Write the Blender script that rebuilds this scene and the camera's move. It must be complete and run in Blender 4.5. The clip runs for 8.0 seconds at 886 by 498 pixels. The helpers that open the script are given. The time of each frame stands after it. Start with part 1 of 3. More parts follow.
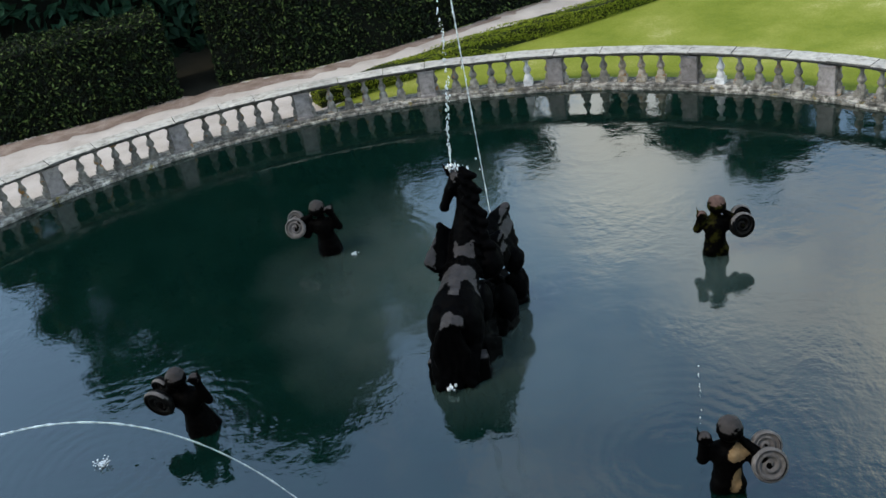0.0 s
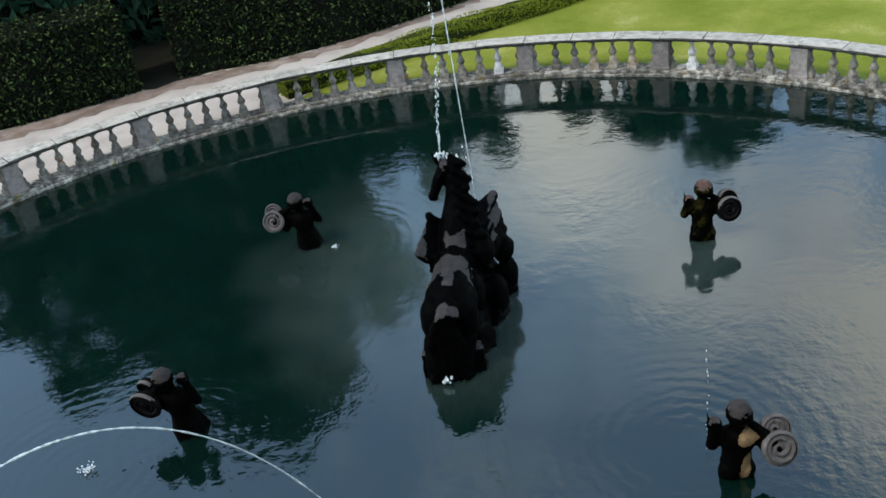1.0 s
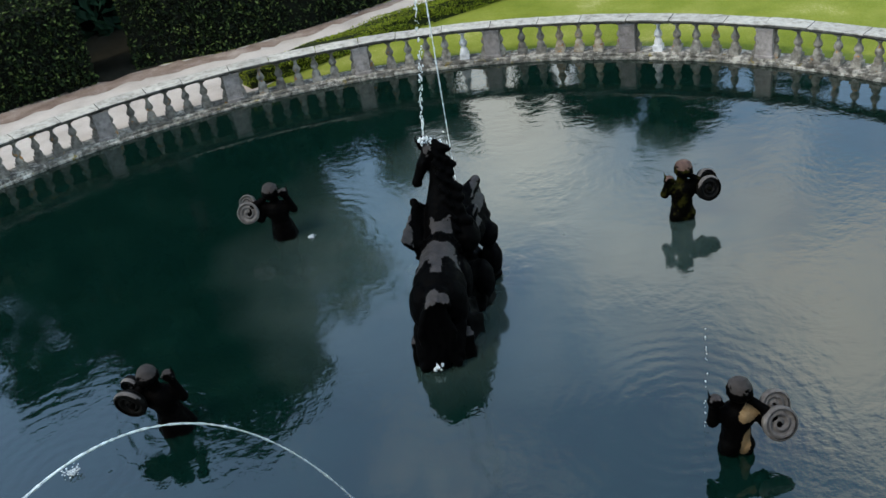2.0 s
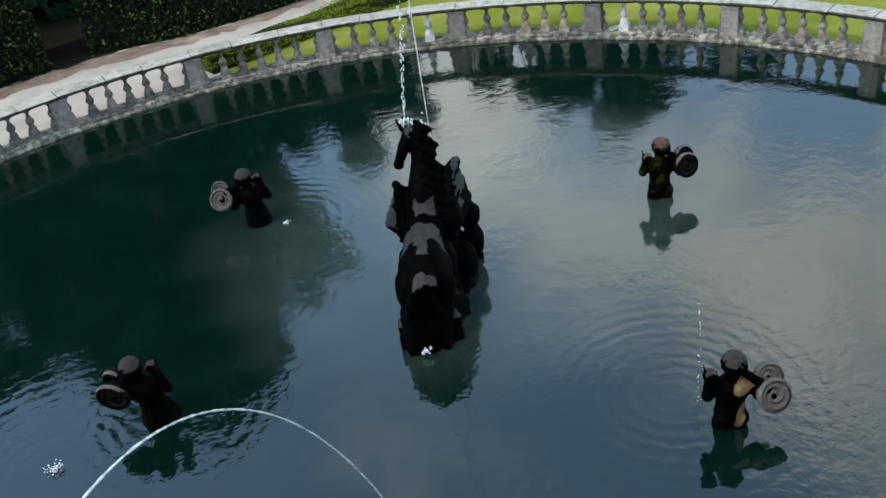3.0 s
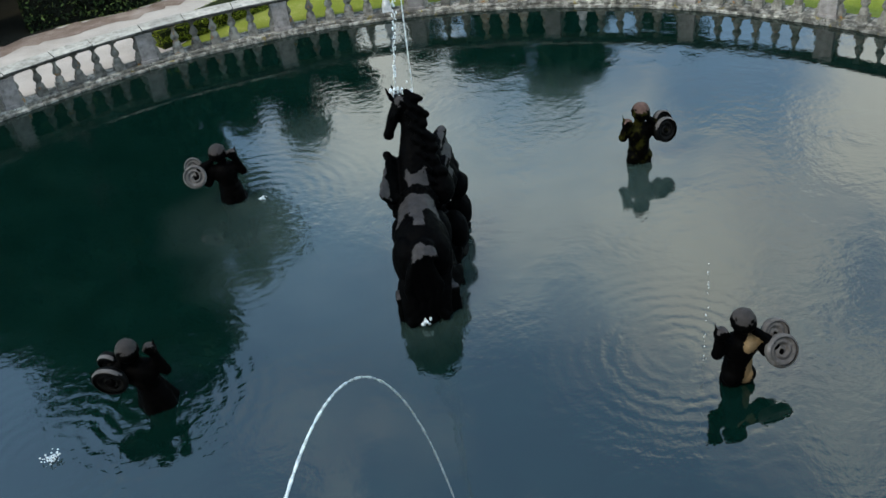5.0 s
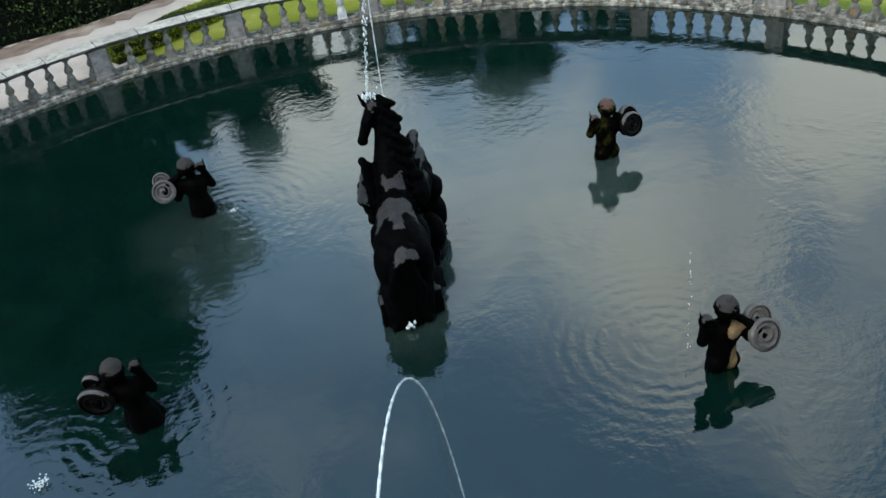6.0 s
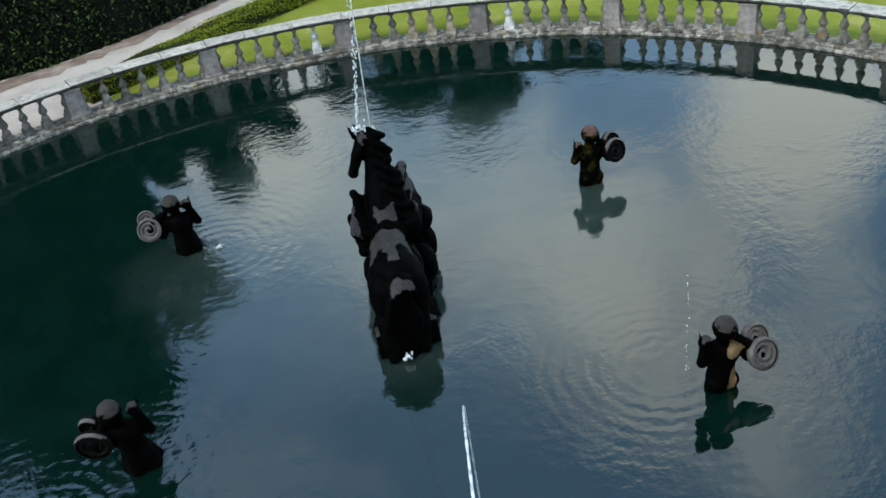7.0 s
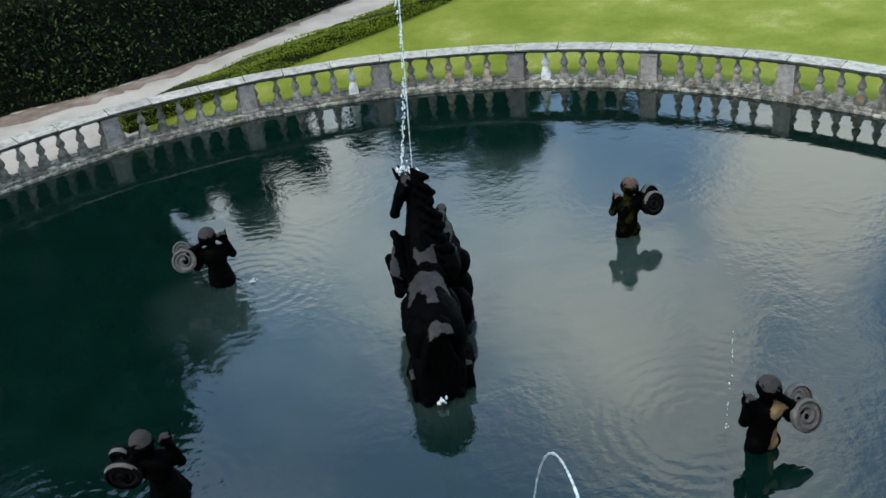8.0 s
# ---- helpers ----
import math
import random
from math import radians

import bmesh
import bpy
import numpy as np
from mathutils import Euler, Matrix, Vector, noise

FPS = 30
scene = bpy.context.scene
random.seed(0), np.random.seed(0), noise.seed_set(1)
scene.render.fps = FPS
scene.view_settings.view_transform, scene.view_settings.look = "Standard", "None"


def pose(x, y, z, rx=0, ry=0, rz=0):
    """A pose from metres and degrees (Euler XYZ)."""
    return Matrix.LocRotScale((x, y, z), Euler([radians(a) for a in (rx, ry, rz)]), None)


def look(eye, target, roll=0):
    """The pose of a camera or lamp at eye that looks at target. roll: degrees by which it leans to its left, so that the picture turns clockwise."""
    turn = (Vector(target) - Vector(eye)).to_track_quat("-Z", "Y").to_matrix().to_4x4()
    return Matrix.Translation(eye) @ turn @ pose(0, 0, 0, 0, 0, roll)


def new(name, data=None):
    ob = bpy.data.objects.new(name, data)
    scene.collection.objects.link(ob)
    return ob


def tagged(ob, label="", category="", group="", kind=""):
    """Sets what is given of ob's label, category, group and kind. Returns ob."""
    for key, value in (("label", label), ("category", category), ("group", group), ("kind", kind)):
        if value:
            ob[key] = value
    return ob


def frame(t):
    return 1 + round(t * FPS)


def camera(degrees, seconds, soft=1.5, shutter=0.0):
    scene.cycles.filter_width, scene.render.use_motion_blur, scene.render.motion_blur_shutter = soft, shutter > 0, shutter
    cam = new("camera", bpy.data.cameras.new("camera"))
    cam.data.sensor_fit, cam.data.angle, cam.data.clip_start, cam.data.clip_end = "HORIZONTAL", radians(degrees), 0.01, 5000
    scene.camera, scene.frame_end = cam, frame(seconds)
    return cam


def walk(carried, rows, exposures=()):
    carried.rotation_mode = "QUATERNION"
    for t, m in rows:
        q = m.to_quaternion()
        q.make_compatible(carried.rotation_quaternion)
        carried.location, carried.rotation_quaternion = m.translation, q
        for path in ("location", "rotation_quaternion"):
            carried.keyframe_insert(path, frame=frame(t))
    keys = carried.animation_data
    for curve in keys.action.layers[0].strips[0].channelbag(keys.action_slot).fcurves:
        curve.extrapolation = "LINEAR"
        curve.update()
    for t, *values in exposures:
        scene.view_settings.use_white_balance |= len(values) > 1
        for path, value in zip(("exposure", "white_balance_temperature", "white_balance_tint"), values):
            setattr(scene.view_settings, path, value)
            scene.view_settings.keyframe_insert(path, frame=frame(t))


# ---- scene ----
cam = camera(48.7, 8.0)
PATH = [
    (0, (0.695, -0.118, 6.88), (0.473, 1.616, 5.909), -9.7),
    (0.5, (0.422, -0.032, 6.851), (0.251, 1.701, 5.866), -9.5),
    (1, (0.171, 0.059, 6.81), (0.053, 1.788, 5.811), -9.3),
    (1.5, (-0.069, 0.117, 6.795), (-0.135, 1.839, 5.781), -9.2),
    (3, (-0.69, 0.28, 6.724), (-0.606, 1.968, 5.656), -8.7),
    (3.5, (-0.905, 0.334, 6.721), (-0.777, 2.007, 5.634), -8.3),
    (4, (-1.124, 0.391, 6.698), (-0.955, 2.048, 5.591), -7.9),
    (5.5, (-1.711, 0.478, 6.744), (-1.432, 2.102, 5.611), -7.8),
    (6, (-1.879, 0.501, 6.771), (-1.54, 2.114, 5.638), -8.3),
    (6.5, (-2.042, 0.543, 6.799), (-1.646, 2.15, 5.676), -8.6),
    (7, (-2.213, 0.596, 6.807), (-1.785, 2.217, 5.717), -8.4),
    (7.5, (-2.369, 0.659, 6.797), (-1.94, 2.308, 5.749), -7.5),
    (8, (-2.522, 0.736, 6.786), (-2.089, 2.408, 5.778), -5.8),
]
walk(cam, [(t, look(eye, target, roll)) for t, eye, target, roll in PATH], exposures=[(0.0, -0.30, 7600, 12), (3.5, -0.30, 7500, 9), (8.0, -0.30, 7300, 7)])

# ---------------------------------------------------------------- world and light
SUN_AZ, SUN_EL = -118.0, 55.0          # degrees: clockwise from +y, and above the horizon
world = bpy.data.worlds.new("world")
scene.world = world
world.use_nodes = True
wn, wl = world.node_tree.nodes, world.node_tree.links
wn.clear()
w_out = wn.new("ShaderNodeOutputWorld")
w_bg = wn.new("ShaderNodeBackground")
w_sky = wn.new("ShaderNodeTexSky")
w_sky.sky_type, w_sky.sun_disc = "NISHITA", False
w_sky.sun_elevation, w_sky.sun_rotation = radians(SUN_EL), radians(SUN_AZ)
w_sky.air_density, w_sky.dust_density, w_sky.ozone_density = 1.0, 0.6, 1.5
w_co = wn.new("ShaderNodeTexCoord")
w_noise = wn.new("ShaderNodeTexNoise")
w_noise.inputs["Scale"].default_value = 6.5
w_noise.inputs["Detail"].default_value = 8.0
w_noise.inputs["Roughness"].default_value = 0.58
w_noise.inputs["Distortion"].default_value = 0.4
wl.new(w_co.outputs["Generated"], w_noise.inputs["Vector"])


def w_math(op, a, b, c=0.0):
    node = wn.new("ShaderNodeMath")
    node.operation = op
    for i, v in enumerate((a, b, c)):
        if isinstance(v, (int, float)):
            node.inputs[i].default_value = v
        else:
            wl.new(v, node.inputs[i])
    return node.outputs[0]


# heaps of cloud: azimuth, elevation and half width in degrees, and how dense
CLOUDS = [(5, 25, 8, 0.85), (38, 26, 7, 1.0), (22, 34, 12, 0.68), (34, 38, 12, 0.5), (7, 33, 8, 0.2), (75, 35, 24, 0.7), (-80, 40, 26, 0.6), (140, 30, 28, 0.7), (-150, 38, 26, 0.6)]
cover = w_math("MULTIPLY_ADD", w_noise.outputs["Fac"], 1.7, -0.85)
for az, el, half, dense in CLOUDS:
    w_dot = wn.new("ShaderNodeVectorMath")
    w_dot.operation = "DOT_PRODUCT"
    a_, e_ = radians(az), radians(el)
    w_dot.inputs[1].default_value = (math.sin(a_) * math.cos(e_), math.cos(a_) * math.cos(e_), math.sin(e_))
    wl.new(w_co.outputs["Generated"], w_dot.inputs[0])
    near = math.cos(radians(half))
    heap = w_math("MAXIMUM", w_math("MULTIPLY_ADD", w_dot.outputs["Value"], 1 / (1 - near), -near / (1 - near)), 0.0)
    cover = w_math("MULTIPLY_ADD", heap, dense, cover)
w_ramp = wn.new("ShaderNodeValToRGB")
w_ramp.color_ramp.interpolation = "EASE"
w_ramp.color_ramp.elements[0].position, w_ramp.color_ramp.elements[1].position = 0.0, 1.0
wl.new(cover, w_ramp.inputs["Fac"])
w_mix = wn.new("ShaderNodeMixRGB")
w_mix.inputs["Color2"].default_value = (15.8, 17.8, 18.8, 1.0)
wl.new(w_ramp.outputs["Color"], w_mix.inputs["Fac"])
w_gain = wn.new("ShaderNodeVectorMath")
w_gain.operation = "MULTIPLY"
w_gain.inputs[1].default_value = (3.4, 3.9, 3.9)
wl.new(w_sky.outputs["Color"], w_gain.inputs[0])
wl.new(w_gain.outputs[0], w_mix.inputs["Color1"])
wl.new(w_mix.outputs["Color"], w_bg.inputs["Color"])
w_bg.inputs["Strength"].default_value = 0.15
wl.new(w_bg.outputs["Background"], w_out.inputs["Surface"])

sun_data = bpy.data.lights.new("sun", "SUN")
sun_data.energy, sun_data.angle, sun_data.color = 1.7, radians(10), (1.0, 0.93, 0.83)
sun = new("sun", sun_data)
_el, _az = radians(SUN_EL), radians(SUN_AZ)
sun.matrix_world = look((40 * math.sin(_az) * math.cos(_el), 40 * math.cos(_az) * math.cos(_el), 40 * math.sin(_el)), (0, 0, 0))

# ---------------------------------------------------------------- materials


def mat_new(name):
    m = bpy.data.materials.new(name)
    m.use_nodes = True
    nt = m.node_tree
    return m, nt.nodes, nt.links, nt.nodes["Principled BSDF"]


def noise_node(nodes, links, co, scale, detail=5.0, rough=0.6):
    n = nodes.new("ShaderNodeTexNoise")
    n.inputs["Scale"].default_value, n.inputs["Detail"].default_value, n.inputs["Roughness"].default_value = scale, detail, rough
    links.new(co, n.inputs["Vector"])
    return n.outputs["Fac"]


def ramp_node(nodes, links, fac, stops):
    r = nodes.new("ShaderNodeValToRGB")
    el = r.color_ramp.elements
    while len(el) < len(stops):
        el.new(0.5)
    for e, (p, c) in zip(el, stops):
        e.position, e.color = p, (*c, 1.0) if len(c) == 3 else c
    links.new(fac, r.inputs["Fac"])
    return r.outputs["Color"]


def mix_node(nodes, links, fac, a, b, kind="MIX"):
    m = nodes.new("ShaderNodeMixRGB")
    m.blend_type = kind
    for socket, v in (("Fac", fac), ("Color1", a), ("Color2", b)):
        if isinstance(v, (int, float)):
            m.inputs[socket].default_value = v
        elif isinstance(v, tuple):
            m.inputs[socket].default_value = (*v, 1.0)
        else:
            links.new(v, m.inputs[socket])
    return m.outputs["Color"]


def bump_node(nodes, links, height, strength, distance, normal=None):
    b = nodes.new("ShaderNodeBump")
    b.inputs["Strength"].default_value, b.inputs["Distance"].default_value = strength, distance
    links.new(height, b.inputs["Height"])
    if normal is not None:
        links.new(normal, b.inputs["Normal"])
    return b.outputs["Normal"]


def math_node(nodes, links, op, a, b=0.0):
    m = nodes.new("ShaderNodeMath")
    m.operation = op
    for i, v in enumerate((a, b)):
        if isinstance(v, (int, float)):
            m.inputs[i].default_value = v
        else:
            links.new(v, m.inputs[i])
    return m.outputs[0]


def place_of(nodes):
    return nodes.new("ShaderNodeNewGeometry").outputs["Position"]


def stone_material(name, light, dark, stain, lichen=(0.45, 0.20, 0.05), lichen_at=0.72, rough=0.85, random_tint=0.25):
    m, n, l, p = mat_new(name)
    co = place_of(n)
    big = noise_node(n, l, co, 2.2, 6)
    small = noise_node(n, l, co, 9.0, 7, 0.62)
    grain = noise_node(n, l, co, 90.0, 4)
    c = ramp_node(n, l, small, [(0.30, stain), (0.46, dark), (0.60, light), (0.8, tuple(min(0.9, v * 1.25) for v in light))])
    c = mix_node(n, l, ramp_node(n, l, big, [(0.40, (0, 0, 0)), (0.62, (1, 1, 1))]), mix_node(n, l, 0.55, c, dark), c)
    c = mix_node(n, l, ramp_node(n, l, noise_node(n, l, co, 5.3, 5, 0.7), [(lichen_at - 0.05, (0, 0, 0)), (lichen_at, (1, 1, 1))]), c, lichen)
    info = n.new("ShaderNodeObjectInfo").outputs["Random"]
    c = mix_node(n, l, 1.0, c, ramp_node(n, l, info, [(0.0, (1 - random_tint,) * 3), (1.0, (1.0, 1.0, 1.0))]), "MULTIPLY")
    l.new(c, p.inputs["Base Color"])
    p.inputs["Roughness"].default_value = rough
    nb = bump_node(n, l, small, 0.5, 0.02)
    l.new(bump_node(n, l, grain, 0.4, 0.004, nb), p.inputs["Normal"])
    return m


M_BALUSTER = stone_material("weathered_peperino", (0.38, 0.35, 0.30), (0.20, 0.18, 0.15), (0.04, 0.037, 0.028), lichen_at=0.66, random_tint=0.5)
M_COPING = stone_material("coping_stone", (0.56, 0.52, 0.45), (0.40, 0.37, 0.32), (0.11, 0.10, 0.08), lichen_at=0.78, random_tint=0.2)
# darker copy of the coping stone: shade under the lip put into the colour
M_COPING_SHADE = stone_material("shaded_coping_edge", (0.13, 0.125, 0.11), (0.06, 0.058, 0.05), (0.02, 0.02, 0.016), lichen_at=0.9, random_tint=0.3)
M_PIER = stone_material("pier_stone", (0.42, 0.37, 0.345), (0.29, 0.255, 0.235), (0.12, 0.11, 0.095), lichen_at=0.85, random_tint=0.45)
M_KERB = stone_material("kerb_stone", (0.58, 0.54, 0.47), (0.15, 0.138, 0.115), (0.025, 0.024, 0.018), lichen_at=0.66, lichen=(0.26, 0.20, 0.06), random_tint=0.45)


def statue_material(name, base, pale, wet=0.35, gloss=0.2, ior=1.45, moss=None):
    m, n, l, p = mat_new(name)
    co = place_of(n)
    a = noise_node(n, l, co, 9.0, 6, 0.65)
    b = noise_node(n, l, co, 60.0, 4, 0.6)
    c = ramp_node(n, l, a, [(0.35, tuple(v * 0.5 for v in base)), (0.55, base), (0.75, pale)])
    c = mix_node(n, l, 0.25, c, mix_node(n, l, b, tuple(v * 0.4 for v in base), pale))
    if moss:
        c = mix_node(n, l, ramp_node(n, l, noise_node(n, l, co, 7.0, 4, 0.6), [(0.50, (0, 0, 0)), (0.62, (1, 1, 1))]), c, moss)
    l.new(c, p.inputs["Base Color"])
    l.new(ramp_node(n, l, a, [(0.3, (wet,) * 3), (0.7, (min(1, wet + 0.3),) * 3)]), p.inputs["Roughness"])
    p.inputs["Specular IOR Level"].default_value, p.inputs["IOR"].default_value = gloss, ior
    l.new(bump_node(n, l, b, 0.25, 0.006, bump_node(n, l, a, 0.2, 0.012)), p.inputs["Normal"])
    return m


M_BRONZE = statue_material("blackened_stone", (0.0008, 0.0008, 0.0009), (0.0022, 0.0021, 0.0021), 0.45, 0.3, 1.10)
# grey of upward faces that reflect the sky, painted as base colour
M_SKYLIT = statue_material("skylit_grey_stone", (0.032, 0.029, 0.029), (0.070, 0.064, 0.063), 0.5)
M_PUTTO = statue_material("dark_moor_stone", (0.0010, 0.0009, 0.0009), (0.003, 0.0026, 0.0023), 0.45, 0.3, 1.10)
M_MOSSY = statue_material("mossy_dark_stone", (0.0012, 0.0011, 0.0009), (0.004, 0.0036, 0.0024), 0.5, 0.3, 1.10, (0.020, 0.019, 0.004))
M_SHELL = statue_material("shell_stone", (0.10, 0.090, 0.084), (0.24, 0.22, 0.205), 0.6)
M_SHELL_DARK = statue_material("dark_shell_stone", (0.0035, 0.0033, 0.003), (0.012, 0.011, 0.010), 0.4, 0.3, 1.2)
M_OCHRE = statue_material("worn_ochre_stone", (0.22, 0.13, 0.06), (0.34, 0.24, 0.13), 0.6)
# paler tone for upward faces of heads and fists, skylight put into the colour
M_HEAD = statue_material("skylit_crown_stone", (0.034, 0.029, 0.027), (0.075, 0.064, 0.060), 0.6)
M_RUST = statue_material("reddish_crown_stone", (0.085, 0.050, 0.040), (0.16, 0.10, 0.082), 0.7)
M_ROCK = statue_material("wet_rock", (0.0009, 0.001, 0.0009), (0.0026, 0.0028, 0.0024), 0.4, 0.35, 1.12)


def ground_material(name, stops, scale_big, scale_small, bump, rough=0.95):
    m, n, l, p = mat_new(name)
    co = place_of(n)
    big = noise_node(n, l, co, scale_big, 5, 0.6)
    small = noise_node(n, l, co, scale_small, 6, 0.75)
    f = math_node(n, l, "ADD", math_node(n, l, "MULTIPLY", big, 0.6), math_node(n, l, "MULTIPLY", small, 0.4))
    l.new(ramp_node(n, l, f, stops), p.inputs["Base Color"])
    p.inputs["Roughness"].default_value = rough
    p.inputs["Specular IOR Level"].default_value = 0.2
    l.new(bump_node(n, l, small, 0.6, bump), p.inputs["Normal"])
    return m


M_LAWN = ground_material("mown_lawn", [(0.36, (0.12, 0.155, 0.012)), (0.48, (0.18, 0.21, 0.024)), (0.58, (0.24, 0.255, 0.045)), (0.68, (0.42, 0.39, 0.16))], 0.7, 26.0, 0.02)
M_GRAVEL = ground_material("pale_gravel", [(0.35, (0.35, 0.30, 0.26)), (0.5, (0.47, 0.41, 0.36)), (0.65, (0.57, 0.51, 0.455))], 1.1, 60.0, 0.012)
# soil with the trees' shade put into its near-black colour
M_SOIL = ground_material("shaded_woodland_soil", [(0.35, (0.008, 0.008, 0.005)), (0.65, (0.022, 0.02, 0.012))], 1.5, 30.0, 0.03)
M_LITTER = ground_material("leaf_litter", [(0.35, (0.13, 0.085, 0.065)), (0.5, (0.24, 0.175, 0.14)), (0.65, (0.40, 0.33, 0.28))], 2.0, 45.0, 0.02)


def leaf_material(name, stops, gloss=0.45):
    m, n, l, p = mat_new(name)
    r = n.new("ShaderNodeNewGeometry").outputs["Random Per Island"]
    l.new(ramp_node(n, l, r, stops), p.inputs["Base Color"])
    p.inputs["Roughness"].default_value = gloss
    p.inputs["Specular IOR Level"].default_value = 0.12
    return m


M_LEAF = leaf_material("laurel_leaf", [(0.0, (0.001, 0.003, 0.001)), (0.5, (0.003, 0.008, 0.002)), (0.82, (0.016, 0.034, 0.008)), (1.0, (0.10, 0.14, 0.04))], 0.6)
M_TREELEAF = leaf_material("oak_leaf", [(0.0, (0.006, 0.024, 0.013)), (0.7, (0.011, 0.044, 0.024)), (1.0, (0.024, 0.065, 0.032))], 0.65)
M_BOX = leaf_material("box_leaf", [(0.0, (0.06, 0.095, 0.007)), (0.5, (0.16, 0.20, 0.015)), (0.9, (0.25, 0.285, 0.028)), (1.0, (0.34, 0.35, 0.07))], 0.8)
# dark fill behind the leaves: shade between them put into the colour
M_CORE = ground_material("hedge_inner_shade", [(0.4, (0.002, 0.003, 0.0015)), (0.6, (0.004, 0.006, 0.002))], 3.0, 20.0, 0.03)
M_BOXCORE = ground_material("box_inner_shade", [(0.4, (0.012, 0.016, 0.003)), (0.6, (0.02, 0.028, 0.006))], 3.0, 30.0, 0.02)
M_BARK = statue_material("bark", (0.05, 0.045, 0.04), (0.11, 0.10, 0.095), 0.8)

# pool: centre and radius of the balustrade's middle line
CX, CY, RR = -1.03, 7.52, 10.79
PUTTI_XY = [(-2.58, 12.48), (2.82, 11.27), (-3.52, 8.58), (2.10, 6.96)]


def water_material():
    m, n, l, p = mat_new("pool_water")
    co = place_of(n)
    # deep green water with a milky plume where the jets fall
    warp = n.new("ShaderNodeVectorMath")
    warp.operation = "DISTANCE"
    wob = n.new("ShaderNodeTexNoise")
    wob.inputs["Scale"].default_value, wob.inputs["Detail"].default_value = 0.55, 5.0
    l.new(co, wob.inputs["Vector"])
    sc = n.new("ShaderNodeVectorMath")
    sc.operation = "MULTIPLY_ADD"
    sc.inputs[1].default_value, sc.inputs[2].default_value = (1.8, 1.8, 0.0), (-0.9, -0.9, 0.0)
    l.new(wob.outputs["Color"], sc.inputs[0])
    ad = n.new("ShaderNodeVectorMath")
    ad.operation = "ADD"
    l.new(co, ad.inputs[0]), l.new(sc.outputs[0], ad.inputs[1])
    l.new(ad.outputs[0], warp.inputs[0])
    warp.inputs[1].default_value = (0.3, 11.7, 0.0)
    plume = ramp_node(n, l, math_node(n, l, "DIVIDE", warp.outputs["Value"], 10.0), [(0.13, (1, 1, 1)), (0.27, (0.6,) * 3), (0.39, (0, 0, 0))])
    streak = noise_node(n, l, co, 1.7, 6, 0.6)
    deep = ramp_node(n, l, streak, [(0.35, (0.0005, 0.0075, 0.0054)), (0.65, (0.0011, 0.0110, 0.0080))])
    milky = ramp_node(n, l, streak, [(0.35, (0.024, 0.042, 0.037)), (0.65, (0.040, 0.056, 0.049))])
    l.new(mix_node(n, l, plume, deep, milky), p.inputs["Base Color"])
    l.new(ramp_node(n, l, plume, [(0.0, (0.035,) * 3), (1.0, (0.10,) * 3)]), p.inputs["Roughness"])
    p.inputs["IOR"].default_value = 1.78
    # ripples: wind chop in patches, and rings round what drips
    chop = noise_node(n, l, co, 6.5, 3, 0.5)
    fine = noise_node(n, l, co, 16.0, 3, 0.5)
    patch = ramp_node(n, l, noise_node(n, l, co, 0.45, 3), [(0.44, (0.14,) * 3), (0.64, (1, 1, 1))])
    h = math_node(n, l, "MULTIPLY", math_node(n, l, "ADD", chop, math_node(n, l, "MULTIPLY", fine, 0.35)), patch)
    broken = ramp_node(n, l, noise_node(n, l, co, 1.3, 2), [(0.36, (0.3,) * 3), (0.62, (1, 1, 1))])
    for (x, y), amp, reach in [((-4.57, 8.05), 0.20, 2.0), ((-3.60, 8.55), 0.20, 1.7), ((1.75, 7.5), 0.19, 1.9), ((2.3, 6.95), 0.09, 1.4), ((-2.2, 12.28), 0.13, 2.2), ((-0.5, 8.6), 0.07, 1.0), ((-2.5, 10.4), 0.10, 1.6)]:
        d = n.new("ShaderNodeVectorMath")
        d.operation = "DISTANCE"
        l.new(co, d.inputs[0])
        d.inputs[1].default_value = (x, y, 0.0)
        dv = math_node(n, l, "ADD", d.outputs["Value"], math_node(n, l, "MULTIPLY", chop, 0.17))
        ring = math_node(n, l, "SINE", math_node(n, l, "MULTIPLY", dv, 2 * math.pi / 0.17))
        fade = math_node(n, l, "MAXIMUM", math_node(n, l, "SUBTRACT", 1.0, math_node(n, l, "DIVIDE", d.outputs["Value"], reach)), 0.0)
        fade = math_node(n, l, "MULTIPLY", fade, math_node(n, l, "MINIMUM", math_node(n, l, "MULTIPLY", d.outputs["Value"], 1.6), 1.0))
        h = math_node(n, l, "ADD", h, math_node(n, l, "MULTIPLY", math_node(n, l, "MULTIPLY", ring, math_node(n, l, "MULTIPLY", fade, broken)), amp))
    l.new(bump_node(n, l, h, 0.18, 0.030), p.inputs["Normal"])
    return m


M_WATER = water_material()


def jet_material():
    m, n, l, p = mat_new("falling_water")
    p.inputs["Base Color"].default_value = (0.82, 0.86, 0.87, 1)
    p.inputs["Roughness"].default_value = 0.15
    p.inputs["IOR"].default_value = 1.33
    co = place_of(n)
    l.new(ramp_node(n, l, noise_node(n, l, co, 18.0, 4), [(0.35, (0.35,) * 3), (0.62, (0.95,) * 3)]), p.inputs["Alpha"])
    l.new(bump_node(n, l, noise_node(n, l, co, 40.0, 3), 0.5, 0.01), p.inputs["Normal"])
    return m


M_JET = jet_material()

